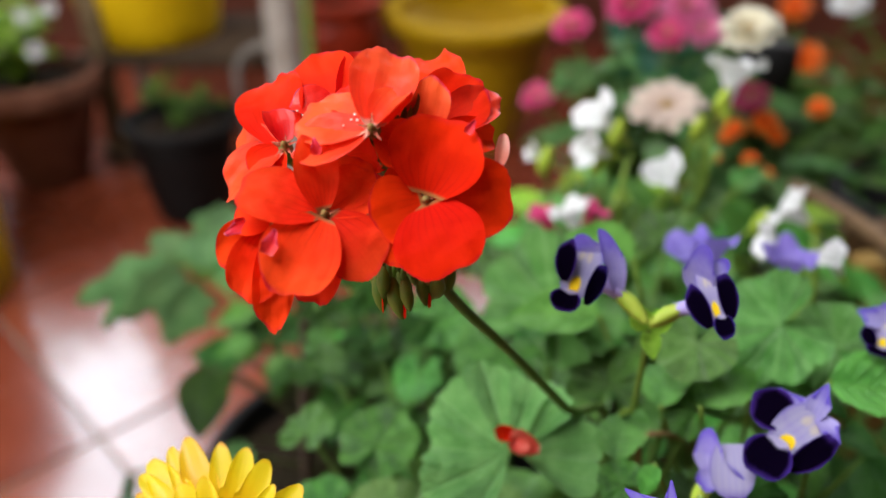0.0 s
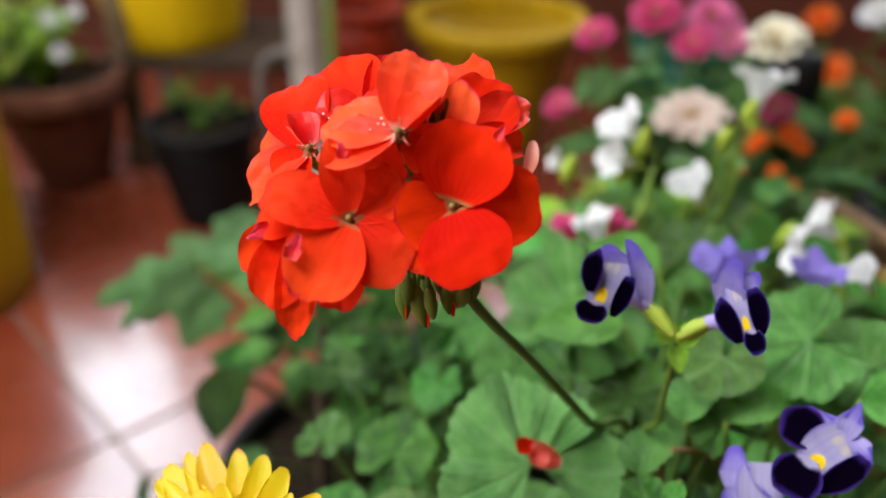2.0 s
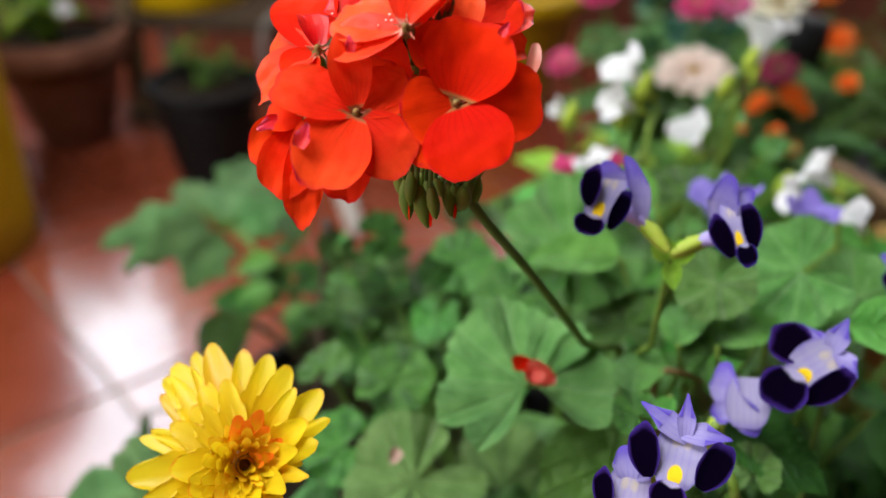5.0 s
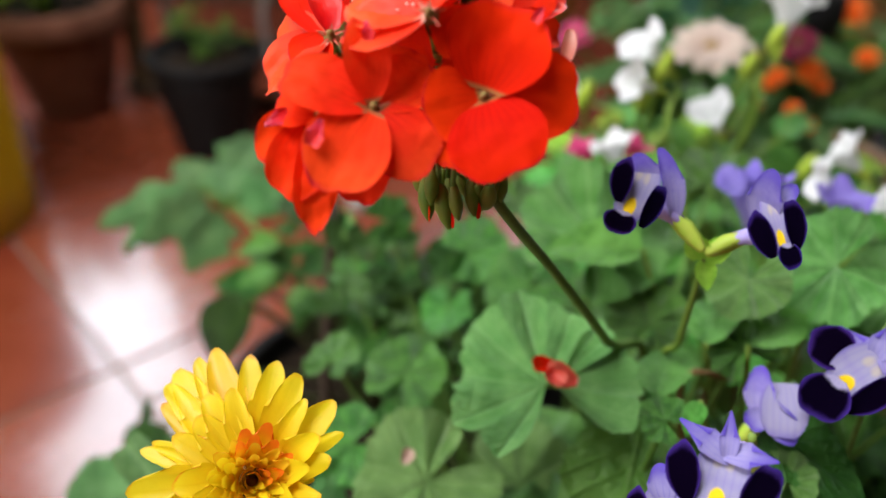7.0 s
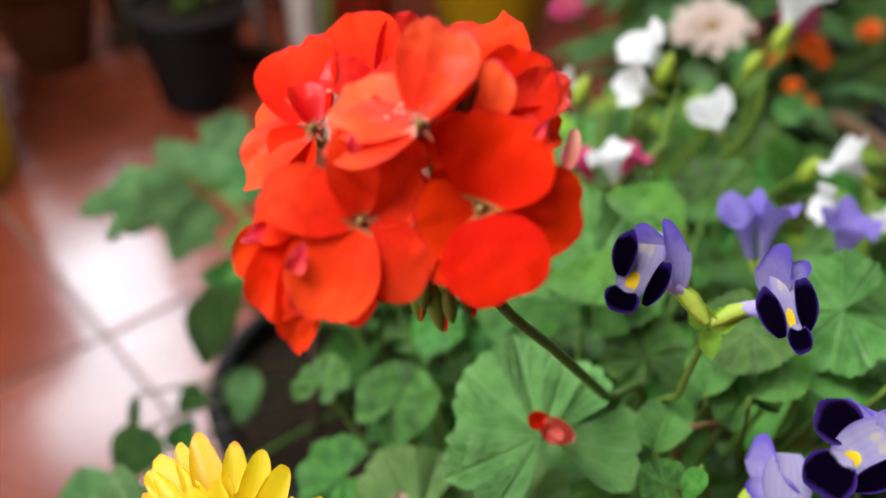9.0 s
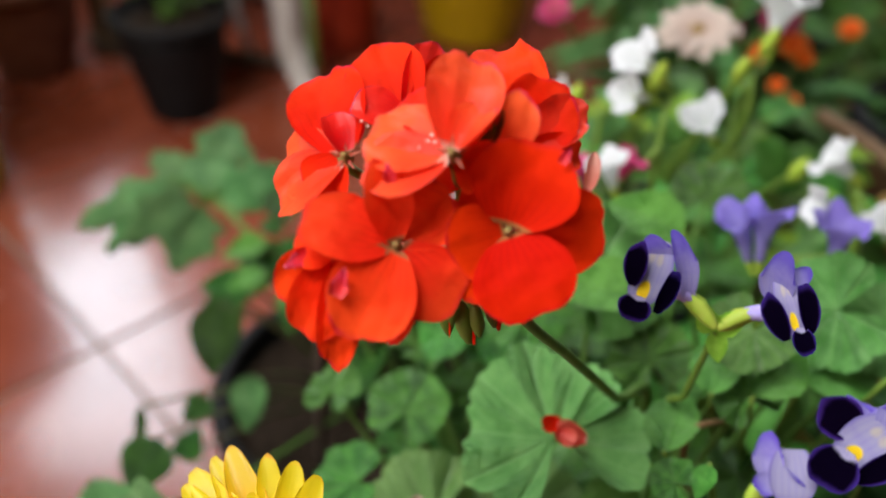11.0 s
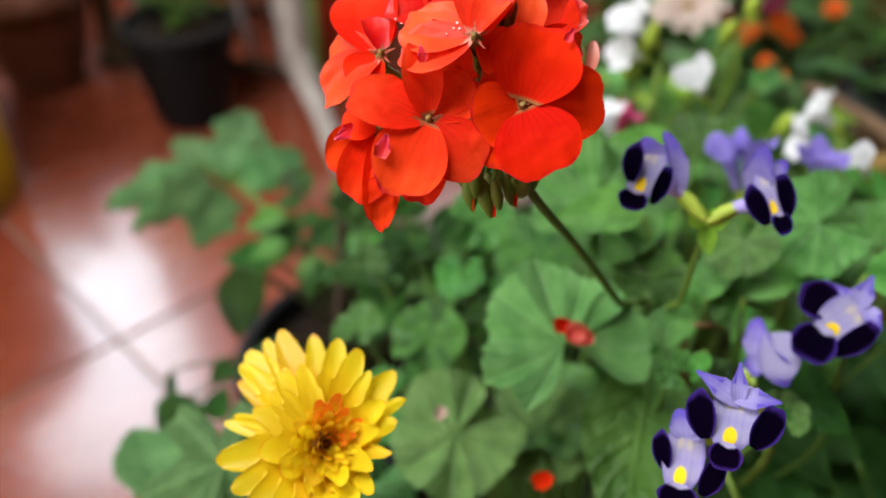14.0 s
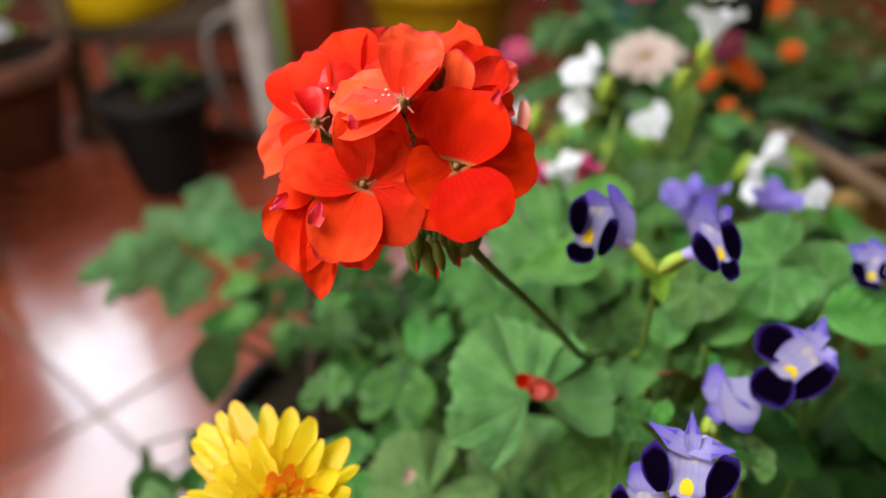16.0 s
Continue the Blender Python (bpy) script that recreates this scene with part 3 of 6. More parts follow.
def stalk(name, start, end, r0, r1, material, parent, sag=0.15, label="", sides=6):
    """A thin stalk that rises from start and leans over to end."""
    a, b = Vector(start), Vector(end)
    mid = a.lerp(b, 0.55) + Vector((0, 0, sag * (b - a).length))
    return part(name, tube(name, [a, mid, b], [r0, (r0 + r1) / 2, r1], sides), material, parent, label)


# ---- room ----
def tiled_floor():
    ob = solid("floor", box("floor", -2.5, -1.8, -0.06, 2.2, 2.9, -0.004), GROUT, "grey-brown grout bed under red floor tiles", "floor", kind="structure")
    size, gap = 0.45, 0.006
    me = box("tile", -size / 2 + gap / 2, -size / 2 + gap / 2, -0.02, size / 2 - gap / 2, size / 2 - gap / 2, 0.0, 0.002)
    me.materials.append(TILE)
    turn = radians(-46.3)
    c, s = math.cos(turn), math.sin(turn)
    for i in range(-11, 12):
        for k in range(-11, 12):
            u, w = (i + 0.5) * size, (k + 0.5) * size
            x, y = -0.492 + u * c - w * s, 0.887 + u * s + w * c
            if not (-2.75 < x < 2.45 and -2.05 < y < 3.05):
                continue
            m = Matrix.Translation((x, y, 0)) @ Matrix.Rotation(turn, 4, "Z")
            cut = me
            if not (-2.17 < x < 1.87 and -1.47 < y < 2.47):
                # tiles cut along the walls
                bm = bmesh.new()
                bm.from_mesh(me)
                back = m.inverted()
                for edge, out in (((-2.49, 0, 0), (-1, 0, 0)), ((2.19, 0, 0), (1, 0, 0)), ((0, -1.79, 0), (0, -1, 0)), ((0, 2.79, 0), (0, 1, 0))):
                    geom = bm.verts[:] + bm.edges[:] + bm.faces[:]
                    if geom:
                        bmesh.ops.bisect_plane(bm, geom=geom, plane_co=back @ Vector(edge), plane_no=back.to_3x3() @ Vector(out), clear_outer=True)
                left = len(bm.faces)
                if left:
                    cut = bpy.data.meshes.new("tile")
                    bm.to_mesh(cut)
                    cut.materials.append(TILE)
                bm.free()
                if not left:
                    continue
            t = new("tile", cut)
            t.parent = ob
            t.matrix_basis = m
    return ob


def wall_with_window(name, m, length, win, paint=None, other=None):
    """A wall along x, 0.15 thick (outwards is +y), with one window opening, its frame and pane."""
    paint = paint or TAN_WALL
    x0, x1, z0, z1 = win
    h = 2.75
    bm = bmesh.new()
    pieces = [(0, 0, x0, h), (x1, 0, length, h), (x0, 0, x1, z0), (x0, z1, x1, h)]
    if other:
        u0, u1 = other
        pieces[1:2] = [(x1, 0, u0, h), (u1, 0, length, h), (u0, 0, u1, z0), (u0, z1, u1, h)]
    for a in pieces:
        g = bmesh.ops.create_cube(bm, size=1.0)
        for v in g["verts"]:
            v.co = Vector((a[0] + (v.co.x + 0.5) * (a[2] - a[0]), (v.co.y + 0.5) * 0.15, a[1] + (v.co.z + 0.5) * (a[3] - a[1])))
    me = bpy.data.meshes.new(name)
    bm.to_mesh(me)
    bm.free()
    wall = solid(name, me, paint, "painted plaster wall with a window opening", "wall", kind="structure", m=m)
    return wall


def window_frame(name, m, win):
    x0, x1, z0, z1 = win
    w = thing(name, m.translation, "white-painted wooden window frame set in the wall", "window")
    w["kind"] = "structure"
    mid = (x0 + x1) / 2
    for a in ((x0, 0.05, z0, x0 + 0.05, 0.11, z1), (x1 - 0.05, 0.05, z0, x1, 0.11, z1), (x0 + 0.05, 0.05, z0, x1 - 0.05, 0.11, z0 + 0.05), (x0 + 0.05, 0.05, z1 - 0.05, x1 - 0.05, 0.11, z1)):
        part("window_frame", box("window_frame", *a, 0.004), FRAME_PAINT, w, "", m)
    return w


tiled_floor()
# the second opening is added for the far fill lamp
wall_with_window("wall_north", pose(-2.45, 2.75, 0), 4.60, (0.50, 1.36, 1.05, 2.64), WALL_PAINT, (2.30, 4.10))
wall_with_window("wall_west", pose(-2.45, -1.75, 0, 0, 0, 90), 4.50, (0.05, 2.05, 0.98, 2.22))
# walls out of view, added and kept dark to limit bounced light
solid("wall_south", box("wall_south", -2.45, -1.90, 0, 2.15, -1.75, 2.75), TAN_WALL, "plain painted plaster wall added out of view", "wall", kind="structure")
solid("wall_east", box("wall_east", 2.15, -1.9, 0, 2.30, 2.9, 2.75), TAN_WALL, "plain painted plaster wall added out of view", "wall", kind="structure")
# unseen ceiling, its hole made for the added overhead lamp
bm = bmesh.new()
for x0, y0, x1, y1 in ((-2.6, -1.9, -1.52, 2.9), (-0.28, -1.9, 2.3, 2.9), (-1.52, -1.9, -0.28, -0.51), (-1.52, 0.45, -0.28, 2.9)):
    for v in bmesh.ops.create_cube(bm, size=1.0)["verts"]:
        v.co = Vector(((x0 + x1) / 2 + v.co.x * (x1 - x0), (y0 + y1) / 2 + v.co.y * (y1 - y0), 2.81 + v.co.z * 0.12))
ceiling = bpy.data.meshes.new("ceiling")
bm.to_mesh(ceiling)
bm.free()
solid("ceiling", ceiling, TAN_WALL, "unseen plaster ceiling with an opening for the added overhead lamp", "ceiling", kind="structure")
window_frame("window_1", pose(-2.45, 2.75, 0), (0.50, 1.36, 1.05, 2.64))
# unseen window frame, added round the far fill lamp
window_frame("added_window_3", pose(-2.45, 2.75, 0), (2.30, 4.10, 1.05, 2.64))
window_frame("window_2", pose(-2.45, -1.75, 0, 0, 0, 90), (0.05, 2.05, 0.98, 2.22))

# ---- pots and furniture ----
def pot(name, loc, r_top, r_base, high, material, label, lip=0.012, lip_high=0.03, soil=0.035, ribs=0, lip_material=None, group="", empty=False):
    """A tapered pot with a rolled lip and a wall, and the soil in it."""
    p = thing(name, loc, label, "plant pot", group)
    wall = 0.005
    prof = [(0.0, 0.0), (r_base * 0.96, 0.0), (r_base, 0.006)]
    steps = 24 if ribs else 6
    for i in range(1, steps + 1):
        f = i / steps
        prof.append((r_base + (r_top - lip - r_base) * f + (0.0025 * math.sin(f * ribs * 2 * math.pi) if ribs else 0), 0.006 + (high - lip_high - 0.006) * f))
    inner = [(r_top - lip - wall, high - lip_high), (r_base - wall, 0.012), (0.0, 0.012)]
    part("body", lathe("body", prof + [(r_top - lip - wall, high - lip_high)] + inner[1:], 56), material, p, "", Matrix.Translation(loc))
    rim = [(r_top - lip - wall, high - lip_high - 0.001), (r_top - lip, high - lip_high - 0.003), (r_top - 0.004, high - lip_high), (r_top, high - lip_high + 0.004), (r_top, high - 0.005), (r_top - 0.004, high),
           (r_top - lip - wall, high), (r_top - lip - wall - 0.002, high - 0.004), (r_top - lip - wall, high - lip_high - 0.001)]
    part("rim", lathe("rim", rim, 56), lip_material or material, p, "", Matrix.Translation(loc))
    if not empty:
        f = 1 - soil / high
        rs = r_base + (r_top - lip - r_base) * f - wall
        r = random.Random(int(loc[0] * 1000))
        rings = [(0.001, 0.010)] + [(rs * k / 7, 0.008 * r.uniform(0, 1) - 0.006 * k / 7) for k in range(1, 8)]
        me = lathe("soil", rings, 40)
        for v in me.vertices:
            v.co.z += 0.006 * noise.noise(v.co * 60) + 0.003 * noise.noise(v.co * 200)
        part("soil", me, SOIL, p, "dark damp potting soil", Matrix.Translation((loc[0], loc[1], loc[2] + high - soil)))
    return p


pot("terracotta_pot", (-0.895, 1.735, 0.0), 0.150, 0.078, 0.255, TERRACOTTA, "dark terracotta pot with a paler lip, on the floor", 0.014, 0.05, 0.03, lip_material=TERRACOTTA_LIP)
pot("black_pot", (-0.530, 1.575, 0.0), 0.116, 0.072, 0.216, BLACK_PLASTIC, "black plastic nursery pot with a seedling, on the floor", 0.008, 0.022, 0.03)
# shade on this yellow pot is put into its darker colour
pot("yellow_pot", (0.075, 1.995, 0.0), 0.218, 0.118, 0.325, MUSTARD_SHADED_PLASTIC, "large empty yellow plastic pot, coloured dark for shade, with fine ribs and a wide lip", 0.030, 0.035, 0.05, ribs=9, empty=True)
pot("red_pot", (-0.240, 1.905, 0.0), 0.105, 0.085, 0.370, RED_PLASTIC, "dark red plastic pot standing behind a yellow pot", 0.012, 0.03)
# white lip colour stands in for a highlight along the rim
pot("yellow_bucket", (-0.985, 1.25, 0.0), 0.212, 0.196, 0.45, MUSTARD_SHADED_PLASTIC, "mustard-yellow plastic bucket with a wide base, on the floor", 0.008, 0.02, 0.05, lip_material=WHITE_PAINT)
pot("black_tub", (-0.085, 0.560, 0.0), 0.135, 0.095, 0.295, BLACK_PLASTIC, "black plastic tub of dark soil with a young leafy plant", 0.008, 0.022, 0.03)
pot("geranium_pot", (0.060, 0.300, 0.0), 0.125, 0.090, 0.30, BLACK_PLASTIC, "black plastic pot hidden under geranium leaves", 0.008, 0.02, 0.03)
pot("torenia_pot", (0.200, 0.400, 0.0), 0.110, 0.080, 0.30, BLACK_PLASTIC, "black plastic pot under violet trumpet flowers", 0.008, 0.02, 0.03)
pot("chrysanthemum_pot", (-0.115, 0.250, 0.0), 0.085, 0.060, 0.22, BLACK_PLASTIC, "small black plastic pot of a yellow chrysanthemum", 0.008, 0.02, 0.03)
pot("bedding_pot", (0.130, 0.700, 0.0), 0.120, 0.085, 0.30, BLACK_PLASTIC, "black plastic pot of white trumpet flowers", 0.008, 0.02, 0.03)
pot("zinnia_pot", (0.235, 0.960, 0.0), 0.130, 0.090, 0.30, BLACK_PLASTIC, "black plastic pot of pink and cream zinnias", 0.008, 0.02, 0.03)
pot("tall_black_pot", (0.545, 0.862, 0.0), 0.090, 0.070, 0.41, BLACK_PLASTIC, "tall black plastic pot of dark soil beside a wooden trough", 0.008, 0.02, 0.05)
pot("marigold_pot", (0.470, 1.060, 0.0), 0.120, 0.085, 0.28, BLACK_PLASTIC, "black plastic pot of orange marigolds", 0.008, 0.02, 0.03)
pot("far_marigold_pot", (0.720, 1.620, 0.0), 0.130, 0.09, 0.22, BLACK_PLASTIC, "black plastic pot of bright orange marigolds", 0.008, 0.02, 0.03)
pot("green_pot", (0.520, 1.860, 0.0), 0.150, 0.11, 0.32, GREEN_PLASTIC, "dark green plastic pot standing behind the flowers", 0.010, 0.03, 0.03)
pot("fern_pot", (0.760, 1.150, 0.0), 0.120, 0.085, 0.26, BLACK_PLASTIC, "black plastic pot of feathery green foliage", 0.008, 0.02, 0.03)


def plant_stand():
    """A white-painted stand with four posts, a low shelf and curled braces."""
    s = thing("plant_stand", (-0.57, 1.93, 0.0), "worn white-painted metal plant stand with a low shelf", "plant stand")
    part("post", tube("post", [(-0.196, 1.345, 0.0), (-0.245, 1.445, 0.075), (-0.287, 1.525, 0.150), (-0.292, 1.535, 0.30), (-0.292, 1.535, 0.90)], [0.018, 0.021, 0.026, 0.028, 0.028], 12), WHITE_PAINT, s, "splayed off-white leg")
    part("post", tube("post", [(-0.352, 1.745, 0.0), (-0.360, 1.755, 0.30), (-0.362, 1.757, 0.90)], [0.014, 0.017, 0.019], 12), WHITE_PAINT, s)
    part("side_rail", tube("side_rail", [(-0.292, 1.535, 0.235), (-0.330, 1.66, 0.240), (-0.362, 1.80, 0.248)], [0.012, 0.012, 0.012], 10), DARK_WOOD, s, "dark side rail")
    part("post", tube("post", [(-0.772, 1.842, 0.0), (-0.772, 1.842, 0.03), (-0.774, 1.842, 0.04), (-0.775, 1.843, 0.80)], [0.040, 0.038, 0.026, 0.026], 12), TAN_WOOD, s, "tan wooden post")
    for x, y, lean in ((-0.350, 2.130, -0.02), (-0.800, 2.140, 0.01)):
        me = tube("post", [(x, y, 0.0), (x + lean * 0.5, y, 0.25), (x + lean * 2.2, y, 0.80)], [0.013, 0.019, 0.026], 10)
        part("post", me, WHITE_PAINT, s)
    part("shelf", box("shelf", -0.815, 1.800, 0.235, -0.335, 2.160, 0.262, 0.004), DARK_WOOD, s, "dark wooden shelf")
    part("foot_rail", tube("foot_rail", [(-0.790, 1.815, 0.020), (-0.57, 1.80, 0.020), (-0.352, 1.745, 0.020)], [0.016, 0.016, 0.016], 10), DARK_WOOD, s, "dark lower rail")
    part("foot_rail", tube("foot_rail", [(-0.790, 2.14, 0.014), (-0.57, 2.14, 0.014), (-0.352, 2.13, 0.014)], [0.012, 0.012, 0.012], 10), DARK_WOOD, s, "dark lower rail")
    part("brace", tube("brace", [(-0.352, 1.770, 0.300), (-0.400, 1.765, 0.298), (-0.440, 1.763, 0.270), (-0.452, 1.762, 0.21), (-0.44, 1.765, 0.10), (-0.43, 1.79, 0.015)], [0.009] * 6, 10), GREY_PAINT, s, "curled grey brace")


plant_stand()
pot("yellow_planter", (-0.690, 1.985, 0.262), 0.205, 0.150, 0.30, LIT_YELLOW_PLASTIC, "yellow plastic pot standing on a low shelf", 0.014, 0.03, 0.04)
solid("plant_stake", tube("plant_stake", [(-0.285, 1.748, 0.0), (-0.285, 1.748, 0.5), (-0.285, 1.748, 0.95)], [0.0105, 0.010, 0.009], 10), STAKE_GREEN, "green plastic-coated plant stake standing upright", "plant stake")
solid("wooden_peg", tube("wooden_peg", [(-0.175, 1.95, 0.0), (-0.175, 1.95, 0.12), (-0.176, 1.95, 0.205), (-0.176, 1.95, 0.212)], [0.012, 0.012, 0.016, 0.012], 10), BROWN_WOOD, "pale wooden peg with a thick head", "peg")


BLADES = [blade(1.0, 0.62, 5, -30, 0.25, 9, 0.10, 0.36, k) for k in range(4)]
SLIM = [blade(1.0, 0.34, 5, -35, 0.3, 8, 0.06, 0.42, k) for k in range(3)]
FANS = [fan_leaf(1.0, 22 + 6 * k, 7, (0.06, 0.07, 0.11, 0.08, 0.06, 0.13)[k], 28, 0.035, 0.22 + 0.03 * k, 0.07 + 0.012 * k, k, 0.075, 9, 8) for k in range(6)]
BROAD_FAN = fan_leaf(1.0, 118, 7, 0.06, 21, 0.030, 0.30, 0.10, 11, 0.036, 10, 8)
SIDE_FAN = fan_leaf(1.0, 240, 3, 0.07, 9, 0.030, 0.30, 0.05, 12, 0.036, 10, 10)
CUTS = [cut_leaf(1.0, k, 5 + 2 * (k % 2)) for k in range(3)]


def on_stalk(mesh, tip, out, normal, size):
    """Leaf whose stalk joins at tip, whose midrib runs along out, and whose face looks along normal."""
    x = Vector(out).normalized()
    z = Vector(normal)
    z = (z - x * z.dot(x)).normalized()
    y = z.cross(x)
    m = Matrix.Translation(tip) @ Matrix((x, y, z)).transposed().to_4x4() @ Matrix.Scale(size, 4)
    return mesh, m, Vector(tip)


def bush(base, centre, spread, count, size, meshes, r, tilt=0.5):
    """Leaves about a centre, turned outwards and up."""
    out = []
    for k in range(count):
        d = Vector((r.gauss(0, 1), r.gauss(0, 1), r.gauss(0.1, 0.8)))
        d.normalize()
        q = r.random() ** 0.45
        p = Vector(centre) + Vector((d.x * spread[0], d.y * spread[1], d.z * spread[2])) * q
        way = Vector((d.x, d.y, r.uniform(-0.35, 0.25))).normalized()
        n = Vector((d.x * tilt + r.uniform(-0.3, 0.3), d.y * tilt - 0.25 + r.uniform(-0.3, 0.3), 1.0))
        out.append(on_stalk(r.choice(meshes), p, way, n, size * r.uniform(0.7, 1.25)))
    return out


# ---- the geranium ----
def floret(parent, centre, petals, hub):
    """A floret: its pedicel from the hub, its petals (paint, tip, width, face, curl, trough, seed) and its stamens."""
    c = Vector(centre)
    n = sum((Vector(p[3]) for p in petals), Vector()).normalized()
    back = c - 0.009 * n
    f = part("floret", tube("floret", [Vector(hub), Vector(hub).lerp(back, 0.6), back, c - 0.0006 * n], [0.0008, 0.0009, 0.0016, 0.0020], 8), BUD, parent)
    for k, (paint, tip, width, face, curl, trough, seed) in enumerate(petals):
        b = c + 0.0012 * (Vector(tip) - c).normalized() + 0.0003 * k * n
        mesh, m = spread(b, tip, width * 1.14, face, curl, trough, 0.040, 0.30, 0.54, seed, 26, 22, 0.030)
        part("petal", mesh, paint, f, "", m)
    m = facing(c, n)
    part("centre", lathe("centre", [(0.0, 0.0034), (0.0006, 0.0031), (0.0011, 0.0022), (0.0010, 0.0008), (0.0022, 0.0003), (0.0023, -0.0010)], 10), CENTRE, f, "greenish stamens and pistil", m)
    for k in range(5):
        a = 72 * k + 20
        mesh, pm = spread(m @ Vector((0, 0, 0.0002)), m @ (Matrix.Rotation(radians(a), 3, "Z") @ Vector((0.0046, 0, 0.0013))), 0.0010, n, -20, 0.5, 0.0, 0.5, 0.5, k, 5, 4, 0.0, 0.5)
        part("stamen", mesh, STAMEN, f, "", pm)
    return f


def geranium():
    base = Vector((0.060, 0.300, 0.268))
    g = thing("geranium", base, "zonal geranium with one vermilion flower head above round scalloped leaves", "flowering plant")
    hub = Vector((-0.0149, 0.2297, 0.7236))
    knee = Vector((0.0516, 0.2655, 0.6123))
    part("flower_stem", tube("flower_stem", [base, (0.0813, 0.3075, 0.5462), knee, Vector((0.0234, 0.2368, 0.6656)), Vector((0.0029, 0.2202, 0.7)), hub],
                             [0.0026, 0.0022, 0.0019, 0.0017, 0.0017, 0.0022], 10), STEM, g, "slender green flower stem")
    # paints carry the light: brighter on lit petals, deeper on the shaded floret
    R, D, O, M, B = RED, SHADED_RED, TOPLIT_RED, MAGENTA_RED, LIT_RED
    # front floret with six petals
    floret(g, (-0.0328, 0.2036, 0.7386), [
        (B, (-0.0252, 0.2186, 0.7502), 0.0179, (0.08, -0.78, 0.62), -25, 0.25, 7),
        (B, (-0.0186, 0.2142, 0.7459), 0.0146, (-0.04, -0.7, 0.71), -25, 0.2, 3),
        (R, (-0.036, 0.1882, 0.7184), 0.0129, (0.11, -0.78, 0.62), -20, 0.3, 5),
        (B, (-0.0183, 0.1929, 0.7258), 0.0171, (0.12, -0.7, 0.7), -30, 0.2, 4),
        (B, (-0.0563, 0.2034, 0.7472), 0.0154, (0.07, -0.5, 0.86), -30, 0.22, 1),
        (B, (-0.0371, 0.2106, 0.7595), 0.0107, (0.18, -0.62, 0.76), -30, 0.4, 2),
        (B, (-0.0433, 0.1841, 0.7251), 0.0194, (0.11, -0.65, 0.75), -42, 0.2, 6),
    ], hub)
    # front floret with broad overlapping petals
    floret(g, (-0.0046, 0.2074, 0.7416), [
        (D, (-0.013, 0.2219, 0.7481), 0.0138, (-0.02, -0.89, 0.45), -25, 0.25, 17),
        (D, (-0.0128, 0.1947, 0.7261), 0.0160, (-0.18, -0.84, 0.51), -30, 0.15, 15),
        (D, (0.02, 0.2061, 0.7431), 0.0201, (-0.01, -0.9, 0.44), -35, 0.2, 13),
        (D, (-0.02, 0.201, 0.7391), 0.0172, (-0.25, -0.89, 0.37), -25, 0.15, 16),
        (D, (0.0025, 0.1889, 0.7277), 0.0226, (-0.05, -0.92, 0.39), -42, 0.12, 14),
        (D, (0.0018, 0.2125, 0.7642), 0.0234, (-0.14, -0.9, 0.41), -28, 0.45, 12),
    ], hub)
    # upper floret turned to the sky
    floret(g, (-0.0192, 0.2115, 0.7608), [
        (R, (-0.0288, 0.238, 0.7645), 0.0130, (0.02, -0.88, 0.47), -25, 0.25, 26),
        (R, (-0.0101, 0.2164, 0.7526), 0.0125, (-0.07, -0.83, 0.55), -25, 0.25, 27),
        (O, (-0.0149, 0.2358, 0.7761), 0.0171, (0.06, -0.87, 0.48), -18, 0.3, 23),
        (O, (-0.0400, 0.2225, 0.7612), 0.0190, (0.01, -0.42, 0.91), 12, 0.2, 21),
        (O, (-0.0418, 0.2107, 0.7554), 0.0165, (0.01, -0.38, 0.92), 10, 0.2, 22),
        (O, (-0.01, 0.2228, 0.769), 0.0096, (-0.55, -0.68, 0.49), -25, 0.6, 24),
    ], hub)
    # rear floret with a wide raised petal
    floret(g, (-0.031, 0.2386, 0.7535), [
        (M, (-0.0229, 0.2612, 0.7663), 0.0134, (0.34, -0.78, 0.52), -25, 0.4, 32),
        (R, (-0.0413, 0.2575, 0.7667), 0.0198, (-0.05, -0.83, 0.55), -30, 0.2, 31),
        (M, (-0.0459, 0.2387, 0.7595), 0.0102, (-0.05, -0.53, 0.85), -40, 0.4, 33),
        (R, (-0.0175, 0.2602, 0.7621), 0.0105, (0.2, -0.81, 0.55), -25, 0.3, 34),
    ], hub)
    # floret turned to the side
    floret(g, (-0.0472, 0.2301, 0.7473), [
        (R, (-0.0553, 0.255, 0.7603), 0.0200, (-0.19, -0.74, 0.65), -35, 0.35, 61),
        (O, (-0.0659, 0.2375, 0.7375), 0.0185, (-0.35, -0.6, 0.72), -45, 0.2, 63),
        (O, (-0.067, 0.2275, 0.7324), 0.0150, (-0.15, -0.39, 0.91), -35, 0.3, 62),
        (M, (-0.0507, 0.2378, 0.7568), 0.0110, (0.52, -0.68, 0.52), -50, 0.6, 64),
        (R, (-0.0553, 0.2256, 0.7369), 0.0150, (-0.08, -0.47, 0.88), -30, 0.3, 65),
    ], hub)
    # upper floret with a smooth near petal
    floret(g, (-0.0062, 0.2216, 0.7537), [
        (R, (-0.0026, 0.2649, 0.7647), 0.0201, (-0.09, -0.82, 0.56), -30, 0.25, 81),
        (R, (0.0105, 0.2397, 0.765), 0.0186, (0.08, -0.74, 0.66), -35, 0.25, 42),
        (M, (0.0171, 0.2392, 0.7599), 0.0116, (0.16, -0.73, 0.67), -60, 0.4, 51),
        (R, (0.0159, 0.2292, 0.7506), 0.0098, (0.26, -0.76, 0.6), -50, 0.4, 52),
        (O, (-0.0023, 0.2234, 0.7716), 0.0110, (0, -0.81, 0.59), -35, 0.35, 41),
    ], hub)
